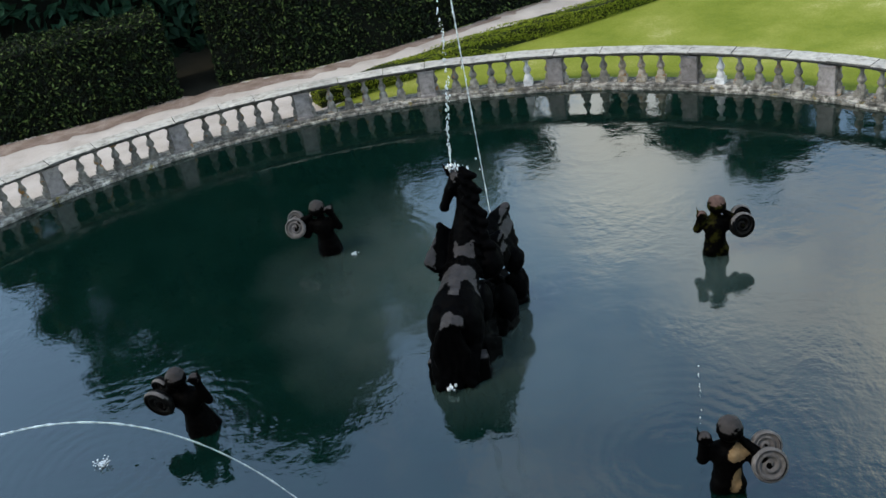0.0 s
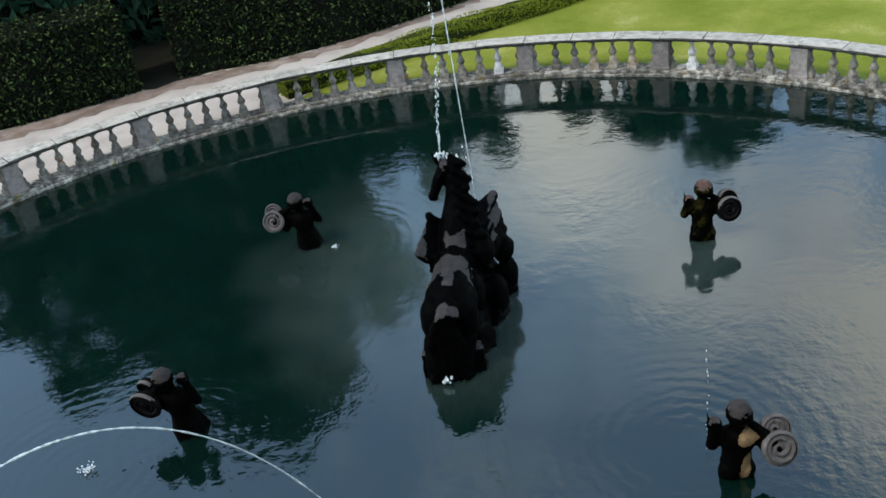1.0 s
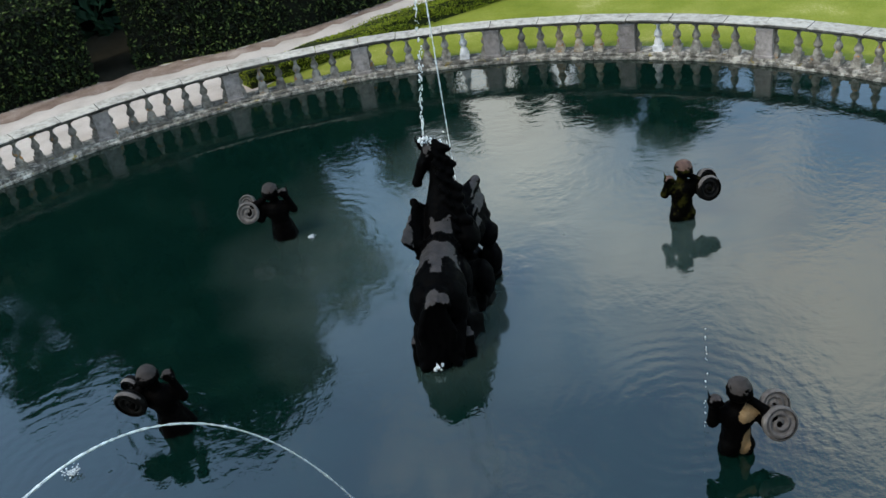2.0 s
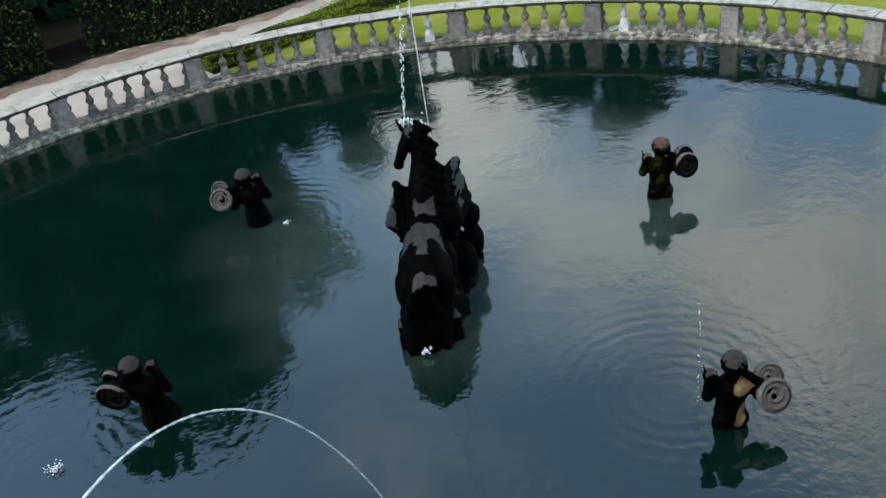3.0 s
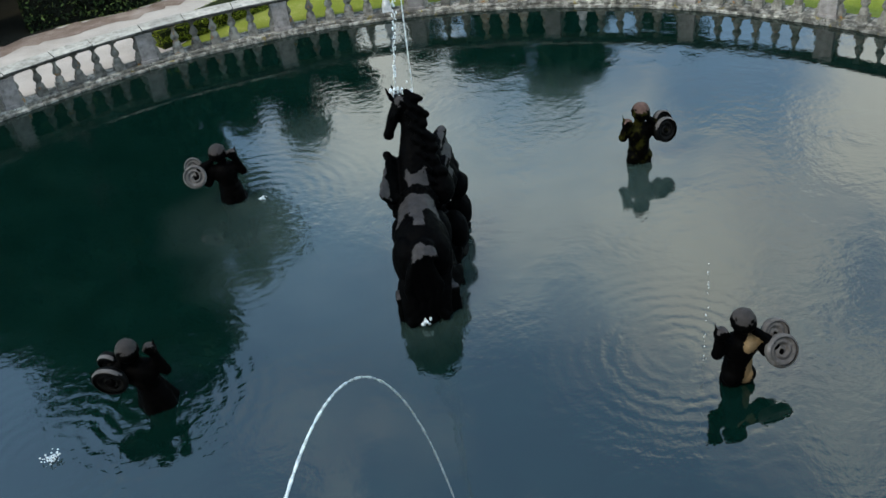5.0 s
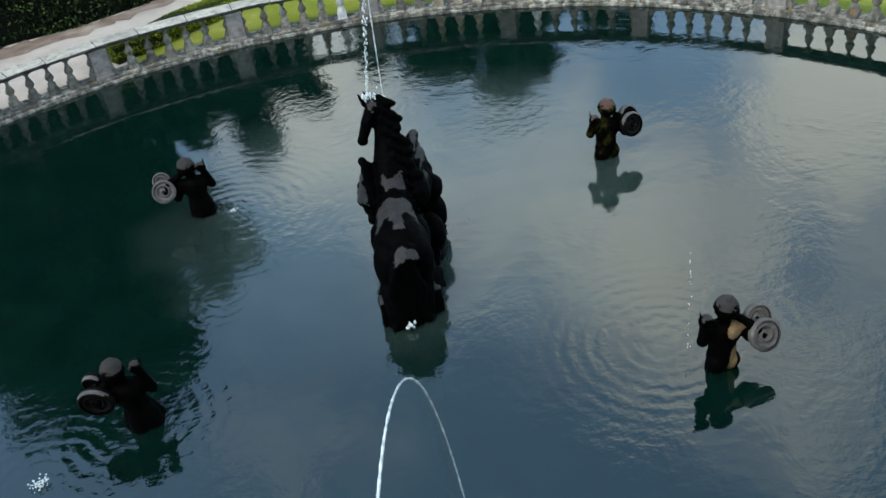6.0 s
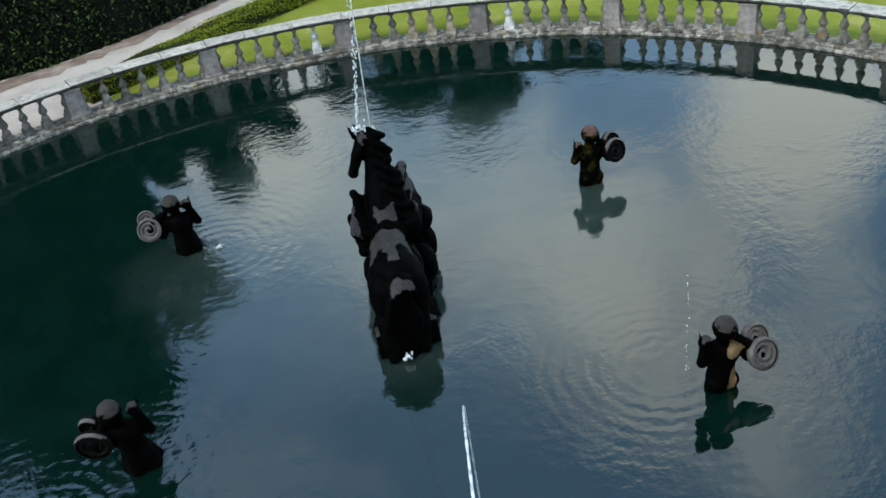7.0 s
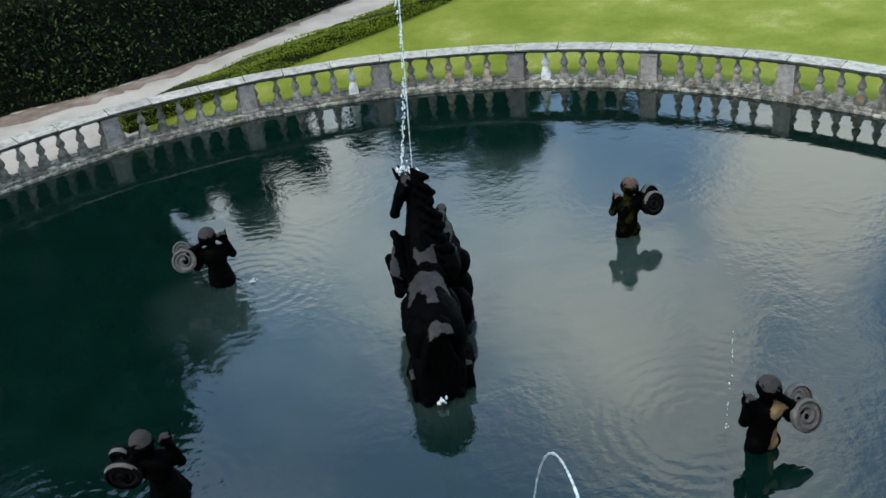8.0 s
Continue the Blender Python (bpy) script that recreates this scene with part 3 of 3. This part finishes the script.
for i, (x, y, h, cr) in enumerate([(5.4, 36.6, 10.0, 2.7), (8.6, 36.2, 11.2, 3.1), (11.4, 36.4, 10.8, 3.0), (13.6, 37.2, 10.0, 2.4)]):
    tree(x, y, h, cr, 40 + i, FAR_TREE, 1.8, 11000, 0.32)

# unseen wall and wood added behind the viewer, to darken faces turned this way
bm = bmesh.new()
box(bm, (-32.0, -5.2, 0.0), (32.0, -4.4, 4.6))
box(bm, (-32.1, -5.3, 4.6), (32.1, -4.3, 4.8))
wall_south = part("wall_south", bm, stone_material("mossy_wall", (0.20, 0.19, 0.16), (0.10, 0.10, 0.08), (0.03, 0.03, 0.025)))
tagged(wall_south, "unseen plain mossy wall added to block light behind the viewer", "wall", kind="structure")
for i in range(8):
    tree(-26.0 + 7.4 * i, -11.0 - 2.0 * (i % 2), 12.5, 4.6, 60 + i, "unseen dark tree added to block light behind the viewer", 3.0, 6000, 0.42)

# ---------------------------------------------------------------- winged horse on its rock


def winged_horse():
    bm = bmesh.new()
    # croup, loins and withers, with a waist before the wings
    blob(bm, (-0.47, 9.36, 0.74), (0.31, 0.37, 0.30), (12, 0, 0))
    blob(bm, (-0.50, 9.10, 0.80), (0.17, 0.16, 0.15))
    limb(bm, (-0.46, 9.50, 0.80), (-0.41, 9.86, 0.93), 0.26, 0.215)
    limb(bm, (-0.41, 9.86, 0.93), (-0.36, 10.16, 1.02), 0.215, 0.25)
    blob(bm, (-0.385, 9.98, 1.10), (0.145, 0.20, 0.12), (24, 0, 0))
    # girth strap behind the withers
    for i in range(13):
        a = math.pi * i / 12
        blob(bm, (-0.42 + 0.255 * math.cos(a), 9.83, 0.89 + 0.255 * math.sin(a)), (0.028, 0.035, 0.028), sub=2)
    for s in (-1, 1):
        # haunch, gaskin, hock and hoof
        blob(bm, (-0.50 + 0.17 * s, 9.22, 0.62), (0.165, 0.25, 0.32), (12, 0, 0))
        limb(bm, (-0.53 + 0.19 * s, 9.08, 0.40), (-0.56 + 0.20 * s, 8.92, 0.18), 0.12, 0.075)
        limb(bm, (-0.56 + 0.20 * s, 8.92, 0.18), (-0.56 + 0.20 * s, 9.00, -0.05), 0.07, 0.085)
        # shoulder, raised foreleg bent at the knee
        blob(bm, (-0.36 + 0.21 * s, 10.16, 0.90), (0.15, 0.20, 0.24))
        limb(bm, (-0.36 + 0.22 * s, 10.24, 0.88), (-0.32 + 0.28 * s, 10.66, 0.82), 0.12, 0.085)
        limb(bm, (-0.32 + 0.28 * s, 10.66, 0.82), (-0.32 + 0.24 * s, 10.60, 0.42), 0.075, 0.06)
        blob(bm, (-0.32 + 0.24 * s, 10.60, 0.38), (0.075, 0.085, 0.07))
        blob(bm, (-0.41 + 0.22 * s, 9.72, 0.60), (0.12, 0.24, 0.24))
    # neck, arching up to a head in profile with the muzzle tucked in
    limb(bm, (-0.35, 10.12, 1.10), (-0.275, 10.34, 1.46), 0.225, 0.165)
    limb(bm, (-0.27, 10.34, 1.46), (-0.275, 10.45, 1.84), 0.155, 0.10)
    limb(bm, (-0.33, 10.46, 1.93), (-0.455, 10.41, 1.76), 0.095, 0.080)
    limb(bm, (-0.455, 10.41, 1.76), (-0.535, 10.38, 1.60), 0.072, 0.060)
    blob(bm, (-0.545, 10.375, 1.575), (0.066, 0.062, 0.058))
    blob(bm, (-0.375, 10.42, 1.79), (0.085, 0.070, 0.085))
    for k in (-1, 1):
        blob(bm, (-0.57, 10.375 + 0.035 * k, 1.56), 0.022, sub=2)
        blob(bm, (-0.435, 10.40 + 0.075 * k, 1.83), 0.026, sub=2)
    for dx, dy in ((-0.075, -0.02), (0.0, 0.03)):
        limb(bm, (-0.375 + dx, 10.46 + dy, 1.98), (-0.40 + dx, 10.47 + dy, 2.05), 0.034, 0.026)
        limb(bm, (-0.40 + dx, 10.47 + dy, 2.05), (-0.43 + dx, 10.48 + dy, 2.13), 0.026, 0.008)
    # mane in curled locks down the crest and over its near side
    for i in range(7):
        f = i / 6
        x, y, z = -0.215 + 0.09 * f, 10.43 - 0.30 * f, 1.99 - 0.80 * f
        w = 0.056 + 0.022 * f
        limb(bm, (x - 0.07, y, z + 0.03), (x + 0.03, y - 0.05, z - 0.035), w, w)
        blob(bm, (x + 0.055 + 0.03 * math.sin(2.3 * i), y - 0.06, z - 0.05 + 0.02 * math.cos(3.1 * i)), (w * 1.15, w * 0.9, w * 0.75), (0, 25, 0))
        limb(bm, (x - 0.11, y - 0.08 - 0.05 * f, z - 0.02), (x - 0.04, y - 0.13 - 0.05 * f, z - 0.09), 0.045, 0.036)
    # fringe at the tail's root
    for i in range(5):
        limb(bm, (-0.50 + 0.03 * (i - 2), 9.06, 0.90), (-0.51 + 0.065 * (i - 2), 8.90, 0.86 - 0.03 * abs(i - 2)), 0.05, 0.026)

    def wing(root, back, tip, sweep, n, thick, broad):
        """Overlapping flat feathers from a thick leading edge: root and tip of the first, and the way to the last."""
        root, back, tip, sweep = Vector(root), Vector(back), Vector(tip), Vector(sweep)
        limb(bm, root, tip, thick * 1.25, thick)
        for k in range(n):
            f = k / (n - 1)
            a, b = root + back * f, tip + sweep * f
            d = b - a
            side = (back + sweep).normalized()
            up = d.cross(side).normalized()
            side = up.cross(d.normalized())
            m = Matrix((side, up, d.normalized())).transposed().to_4x4()
            m.translation = (a + b) / 2 + up * 0.012 * (k % 2)
            bmesh.ops.create_icosphere(bm, subdivisions=3, radius=1.0, matrix=m @ Matrix.Diagonal((broad, thick * 0.75, d.length * 0.56, 1)))
    wing((-0.48, 10.18, 1.08), (-0.04, -0.20, -0.10), (-0.62, 10.20, 1.42), (-0.19, -0.46, -0.22), 6, 0.050, 0.12)
    wing((-0.18, 10.26, 1.04), (0.06, -0.12, -0.10), (0.15, 10.94, 1.20), (0.10, -0.22, -0.34), 5, 0.070, 0.13)
    # lower right-hand feathers folded along the flank
    wing((-0.14, 10.16, 0.98), (0.05, -0.06, -0.12), (0.06, 10.40, 1.10), (0.10, -0.06, -0.22), 4, 0.07, 0.11)
    blob(bm, (-0.08, 10.14, 0.92), (0.18, 0.24, 0.22))
    blob(bm, (0.20, 10.52, 0.66), (0.13, 0.18, 0.17), (0, 20, 0))
    blob(bm, (0.22, 10.55, 0.30), (0.13, 0.20, 0.22))
    blob(bm, (0.05, 10.10, 0.30), (0.15, 0.22, 0.26))
    # tail in twisted strands falling to the rock
    for k in range(4):
        prev = Vector((-0.52 + 0.03 * (k - 1.5), 8.96, 0.84))
        for i in range(1, 7):
            f = i / 6
            q = Vector((-0.57 + 0.075 * (k - 1.5) * (1 + 0.5 * f) + 0.035 * math.sin(i * 1.7 + k), 8.96 - 0.10 * f, 0.84 - 0.80 * f))
            limb(bm, prev, q, 0.055, 0.055)
            prev = q
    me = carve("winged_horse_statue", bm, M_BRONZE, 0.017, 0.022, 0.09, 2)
    me.materials.append(M_SKYLIT)
    # sky highlights painted on upward faces of back, croup, head and wings
    for p in me.polygons:
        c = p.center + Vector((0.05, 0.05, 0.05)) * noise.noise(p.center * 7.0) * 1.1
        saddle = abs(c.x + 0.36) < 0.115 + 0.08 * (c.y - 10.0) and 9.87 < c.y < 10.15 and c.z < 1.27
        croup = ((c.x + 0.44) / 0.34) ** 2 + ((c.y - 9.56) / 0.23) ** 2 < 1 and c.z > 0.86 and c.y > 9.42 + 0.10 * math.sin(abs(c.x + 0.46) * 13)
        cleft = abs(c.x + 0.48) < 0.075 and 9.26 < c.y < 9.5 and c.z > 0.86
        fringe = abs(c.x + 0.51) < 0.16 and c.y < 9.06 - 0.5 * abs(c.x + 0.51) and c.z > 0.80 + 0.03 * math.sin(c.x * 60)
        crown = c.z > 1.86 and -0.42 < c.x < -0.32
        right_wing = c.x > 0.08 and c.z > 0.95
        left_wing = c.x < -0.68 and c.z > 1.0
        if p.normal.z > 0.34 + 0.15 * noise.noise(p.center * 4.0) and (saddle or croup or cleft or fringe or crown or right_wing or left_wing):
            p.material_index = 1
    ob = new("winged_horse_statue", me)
    return tagged(ob, "black weathered stone winged horse statue rearing on a rock", "statue")


winged_horse()


def horse_rock():
    r = random.Random(8)
    bm = bmesh.new()
    for i in range(90):
        f = r.random()
        y = 8.92 + 1.9 * f
        cx = -0.54 + 0.50 * f ** 1.3
        hw = 0.24 + 0.08 * f
        x = cx + r.uniform(-hw, hw)
        top = 0.26 * (1 - abs(x - cx) / (hw + 0.1)) + 0.10 * (f > 0.2)
        w = r.uniform(0.06, 0.13)
        box(bm, (-w, -w * r.uniform(0.7, 1.3), -0.12), (w, w, 0.12 * r.uniform(0.6, 1.4)), pose(x, y, r.uniform(-0.1, top), r.uniform(-25, 25), r.uniform(-25, 25), r.uniform(0, 90)))
    # two ledges beside the tail
    for x in (-0.78, -0.26):
        box(bm, (-0.09, -0.13, -0.3), (0.09, 0.12, 0.22), pose(x, 9.10, 0.05, -10, 0, r.uniform(-15, 15)))
    me = carve("rock", bm, M_ROCK, 0.025, 0.04, 0.10, 2)
    me.materials.append(M_SKYLIT)
    # ledge tops beside the tail get the painted sky grey too
    for p in me.polygons:
        c = p.center
        if p.normal.z > 0.7 and c.z > 0.22 and c.y < 9.25 and (c.x < -0.70 or c.x > -0.34):
            p.material_index = 1
    ob = new("rock", me)
    return tagged(ob, "wet black rock base rising out of the pool", "rock")


horse_rock()

# ---------------------------------------------------------------- four boys with shell horns


def conch(bm, at, axis, big, small, gap, rim_glint):
    """A spiral shell horn: a broad whorl that faces along axis and a smaller one above and behind it."""
    turn = Vector((0, 0, 1)).rotation_difference(Vector(axis).normalized()).to_matrix().to_4x4()
    sides = 28
    for r0, off, mouth in ((big, Vector((0, 0, 0)), 0.86), (small, Vector((0, gap * 0.75, gap * 0.55)), 0.7)):
        m = Matrix.Translation(Vector(at) + off) @ turn
        fs = lathe(bm, [(0.02, -0.10), (r0 * 0.45, -0.095), (r0 * 0.80, -0.07), (r0 * 0.97, -0.035), (r0, -0.005), (r0 * 1.02, 0.02), (r0 * 0.96, 0.04), (r0 * 0.86, 0.045)], sides, m)
        bmesh.ops.delete(bm, geom=[fs[-1]], context="FACES_ONLY")
        fs = fs[:-1]
        rim = fs[sides * 4:]
        # coiled face, one ridge winding inwards to the mouth
        rings = []
        for i in range(13):
            f = i / 12
            ring = []
            for j in range(sides):
                a = 2 * math.pi * j / sides
                z = 0.025 - 0.02 * f + 0.016 * math.cos(2 * math.pi * 2.0 * f + a) * min(1.0, 3 * f)
                ring.append(bm.verts.new(m @ Vector((r0 * (0.84 - 0.76 * f) * math.cos(a), r0 * (0.84 - 0.76 * f) * math.sin(a), z))))
            rings.append(ring)
        for a, b in zip(rings, rings[1:]):
            for j in range(sides):
                fs.append(bm.faces.new((a[j], a[(j + 1) % sides], b[(j + 1) % sides], b[j])))
        for f in fs:
            f.smooth, f.material_index = True, 1
        # wet highlight on a dark shell's rim, painted with pale stone
        if rim_glint:
            for f in rim:
                if f.is_valid:
                    f.material_index = 4
        bm.faces.new(rings[-1]).material_index = 0


def putto(x, y, side, turn, shell_at, shell_axis, shell_mat, ochre, label, hand=(0.22, -0.05, 0.80), seed=0, skirt=0.0, lean=0.0, skin=None, crown=None, shell=(0.17, 0.135, 0.17)):
    """A boy's figure from the thighs up. side: +1 with the shell to his +x. lean: how far the head is off the hips. Built round z, then turned."""
    r = random.Random(seed)
    bm = bmesh.new()
    s = side
    L = lambda px, py, pz: (px + lean * max(0.0, pz - 0.15) / 0.75, py, pz)
    # thighs, buttocks, waist, ribs and shoulders
    for k in (-1, 1):
        limb(bm, (0.065 * k, 0.02, -0.18), L(0.065 * k, 0.0, 0.16), 0.10, 0.11)
        blob(bm, L(0.075 * k, -0.045, 0.22), (0.095, 0.09, 0.10))
        blob(bm, L(0.155 * k, 0.0, 0.62), (0.085, 0.085, 0.08))
        blob(bm, L(0.075 * k, -0.055, 0.54), (0.085, 0.06, 0.10))
    blob(bm, L(0, 0.01, 0.26), (0.152, 0.13, 0.13))
    limb(bm, L(0, 0.0, 0.26), L(0, 0.0, 0.40), 0.14, 0.138)
    limb(bm, L(0, 0.0, 0.40), L(0, 0.0, 0.56), 0.138, 0.150)
    blob(bm, L(0, 0, 0.60), (0.19, 0.115, 0.10))
    limb(bm, L(0, 0, 0.64), L(0, -0.01, 0.76), 0.075, 0.065)
    # head with a cap of curls above a band of hair
    head = Vector(L(0.02 * s, -0.01, 0.86))
    blob(bm, head, (0.118, 0.128, 0.128))
    blob(bm, head + Vector((0.05 * s, 0.09, -0.03)), (0.07, 0.06, 0.08))
    for i in range(14):
        a = 2 * math.pi * i / 14
        blob(bm, head + Vector((0.104 * math.cos(a), 0.112 * math.sin(a), -0.015 + 0.02 * math.sin(3 * a))), (0.025, 0.025, 0.034), sub=2)
    for i in range(12):
        a, e = r.uniform(0, 6.3), r.uniform(0.5, 1.4)
        blob(bm, head + Vector((0.108 * math.cos(a) * math.cos(e), 0.112 * math.sin(a) * math.cos(e), 0.112 * math.sin(e))), 0.026, sub=1)
    # arm that carries the shell
    sh = Vector(shell_at) + Vector((lean, 0, 0))
    elbow = Vector(L(0.25 * s, -0.07, 0.47))
    limb(bm, L(0.17 * s, 0, 0.62), elbow, 0.072, 0.060)
    limb(bm, elbow, elbow.lerp(sh, 0.75), 0.058, 0.045)
    blob(bm, elbow.lerp(sh, 0.8), (0.055, 0.05, 0.055))
    # raised arm, its elbow out, and the fist that holds the mouthpiece
    h = Vector((hand[0] * -s + lean, hand[1], hand[2]))
    elbow = Vector(L(-0.235 * s, -0.03, 0.54))
    limb(bm, L(-0.16 * s, 0, 0.63), elbow, 0.070, 0.060)
    limb(bm, elbow, h, 0.056, 0.050)
    blob(bm, h, (0.072, 0.068, 0.075))
    for k in range(4):
        blob(bm, h + Vector((0.05 * math.cos(k * 0.9), -0.045, 0.05 * math.sin(k * 0.9))), 0.026, sub=2)
    limb(bm, h + Vector((-0.045 * s, 0, 0.03)), h + Vector((-0.065 * s, 0.01, 0.15)), 0.020, 0.008)
    if skirt:
        for k in range(5):
            a = k * 1.256 + 0.5
            limb(bm, L(0.05 * math.cos(a), 0.05 * math.sin(a), 0.32), (skirt * 0.62 * math.cos(a) + 0.02 * -s, skirt * 0.62 * math.sin(a), -0.12), 0.11, 0.13)
    # the horn's pipe from the mouth to the shell
    limb(bm, head + Vector((0.06 * s, 0.0, -0.08)), sh + Vector((-0.06 * s, 0.06, 0.05)), 0.032, 0.065)
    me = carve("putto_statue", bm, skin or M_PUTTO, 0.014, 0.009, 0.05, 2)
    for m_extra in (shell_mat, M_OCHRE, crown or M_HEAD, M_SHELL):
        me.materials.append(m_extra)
    bm = bmesh.new()
    bm.from_mesh(me)
    conch(bm, sh, shell_axis, *shell, shell_mat is M_SHELL_DARK)
    bm.normal_update()
    for f in bm.faces:
        c = f.calc_center_median()
        # painted rim highlight stays only on faces that point up
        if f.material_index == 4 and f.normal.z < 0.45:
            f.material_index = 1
        # crown and fist tops painted lighter where they face the sky
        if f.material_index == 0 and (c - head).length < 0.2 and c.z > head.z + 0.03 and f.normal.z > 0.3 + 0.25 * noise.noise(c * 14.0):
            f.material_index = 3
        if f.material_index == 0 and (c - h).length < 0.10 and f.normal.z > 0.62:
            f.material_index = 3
        if ochre and f.material_index == 0 and f.normal.y < -0.15 and (((c.x - 0.08) / 0.10) ** 2 + ((c.z - 0.62) / 0.075) ** 2 < 1 or ((c.x - 0.055 - (c.z - 0.3) * 0.15) / 0.05) ** 2 + ((c.z - 0.30) / 0.16) ** 2 < 1):
            f.material_index = 2
    bm.to_mesh(me)
    bm.free()
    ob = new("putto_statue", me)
    ob.matrix_basis = pose(x, y, -0.13, 0, 0, turn)
    return tagged(ob, label, "statue", "four boys in the pool")


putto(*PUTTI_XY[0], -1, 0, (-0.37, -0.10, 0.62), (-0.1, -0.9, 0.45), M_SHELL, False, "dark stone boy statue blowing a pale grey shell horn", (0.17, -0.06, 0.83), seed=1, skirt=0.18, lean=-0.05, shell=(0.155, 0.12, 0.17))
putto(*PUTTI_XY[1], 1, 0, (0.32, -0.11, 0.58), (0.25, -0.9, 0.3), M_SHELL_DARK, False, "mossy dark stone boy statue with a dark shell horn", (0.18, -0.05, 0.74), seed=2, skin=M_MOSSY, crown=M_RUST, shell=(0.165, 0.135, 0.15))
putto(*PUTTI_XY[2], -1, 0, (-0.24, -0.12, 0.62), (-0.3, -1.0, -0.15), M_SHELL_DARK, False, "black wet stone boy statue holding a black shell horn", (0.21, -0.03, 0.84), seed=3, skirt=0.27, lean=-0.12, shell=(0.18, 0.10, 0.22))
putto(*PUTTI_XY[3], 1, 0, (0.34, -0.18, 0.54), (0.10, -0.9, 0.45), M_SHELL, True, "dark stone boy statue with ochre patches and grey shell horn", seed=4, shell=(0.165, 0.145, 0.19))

# ---------------------------------------------------------------- water jets


def tube(name, pts, radius, label, seed, blobs=0, category="water jet"):
    """A stream of water along points, uneven in width, with drops beside it."""
    r = random.Random(seed)
    bm = bmesh.new()
    pts = [Vector(p) for p in pts]
    rings = []
    for i, p in enumerate(pts):
        d = (pts[min(i + 1, len(pts) - 1)] - pts[max(i - 1, 0)]).normalized()
        q = Vector((0, 0, 1)).rotation_difference(d).to_matrix()
        rad = radius(i / (len(pts) - 1)) * r.uniform(0.6, 1.35)
        rings.append([bm.verts.new(p + q @ Vector((rad * math.cos(a), rad * math.sin(a), 0))) for a in (0, 1.05, 2.09, 3.14, 4.19, 5.24)])
    for a, b in zip(rings, rings[1:]):
        for j in range(6):
            bm.faces.new((a[j], a[(j + 1) % 6], b[(j + 1) % 6], b[j]))
    for i in range(blobs):
        p = r.choice(pts)
        blob(bm, (p.x + r.gauss(0, 0.015), p.y + r.gauss(0, 0.015), p.z + r.uniform(-0.05, 0.05)), (r.uniform(0.004, 0.012),) * 2 + (r.uniform(0.008, 0.03),), sub=1)
    ob = part(name, bm, M_JET, smooth=True)
    return tagged(ob, label, category)


tube("water_jet", [(-0.098 - 0.019 * (z - 2.0), 11.147 - 0.21 * (z - 2.0), z) for z in [0.9 + 5.2 * i / 110 for i in range(111)]], lambda f: 0.005 + 0.008 * f, "thin white jet of water rising above the horse", 5, 10)


def drops(name, pts, label, seed, n, spread, size, tall=2.0):
    """Loose drops of water strewn along a line of points."""
    r = random.Random(seed)
    bm = bmesh.new()
    for i in range(n):
        f = r.random() * (len(pts) - 1)
        k = min(int(f), len(pts) - 2)
        p = Vector(pts[k]).lerp(Vector(pts[k + 1]), f - k)
        w = size * r.uniform(0.5, 1.3)
        blob(bm, (p.x + r.gauss(0, spread), p.y + r.gauss(0, spread), p.z + r.gauss(0, spread)), (w, w, w * r.uniform(0.5, 1.5) * tall), sub=1)
    return tagged(part(name, bm, M_JET, smooth=True), label, "water drops", kind="stuff")


drops("falling_water", [(-0.39, 10.42, 2.08), (-0.36, 10.30, 2.6), (-0.27, 10.32, 3.2), (-0.26, 10.35, 4.0), (-0.14, 10.48, 5.9)], "loose white drops of water falling onto the horse", 6, 170, 0.012, 0.009)
drops("splash", [(-0.44, 10.44, 2.04), (-0.30, 10.46, 2.02), (-0.20, 10.46, 1.95)], "white splash of water on the horse's head", 7, 60, 0.025, 0.016)
drops("water_trickle", [(-0.66, 8.78, 0.05), (-0.62, 8.78, 0.10), (-0.60, 8.77, 0.06), (-0.56, 8.78, 0.12)], "white glint of water running over the rock", 8, 18, 0.010, 0.013)
drops("splash", [(-2.22, 12.28, 0.0), (-2.18, 12.28, 0.01)], "small white splash where a jet meets the pool", 9, 40, 0.022, 0.011, 0.4)
drops("splash", [(-4.62, 8.03, 0.01), (-4.52, 8.07, 0.04)], "small white splash where a jet meets the pool", 10, 90, 0.03, 0.011, 0.4)
AX, AY, AZ, APHI, AK = -1.816, 2.178, 4.742, 0.265, 0.354
tube("water_arc", [(AX + u * math.sin(APHI), AY + u * math.cos(APHI), AZ - AK * u * u) for u in [-3.66 + 7.32 * i / 320 for i in range(321)]], lambda f: 0.0026 + 0.0035 * f, "thin white arc of water curving over the pool", 11, 0)
drops("jet_drops", [(1.91, 7.28, 0.0), (1.91, 7.28, 1.25)], "thin string of drops falling beside a boy statue", 12, 26, 0.006, 0.005)
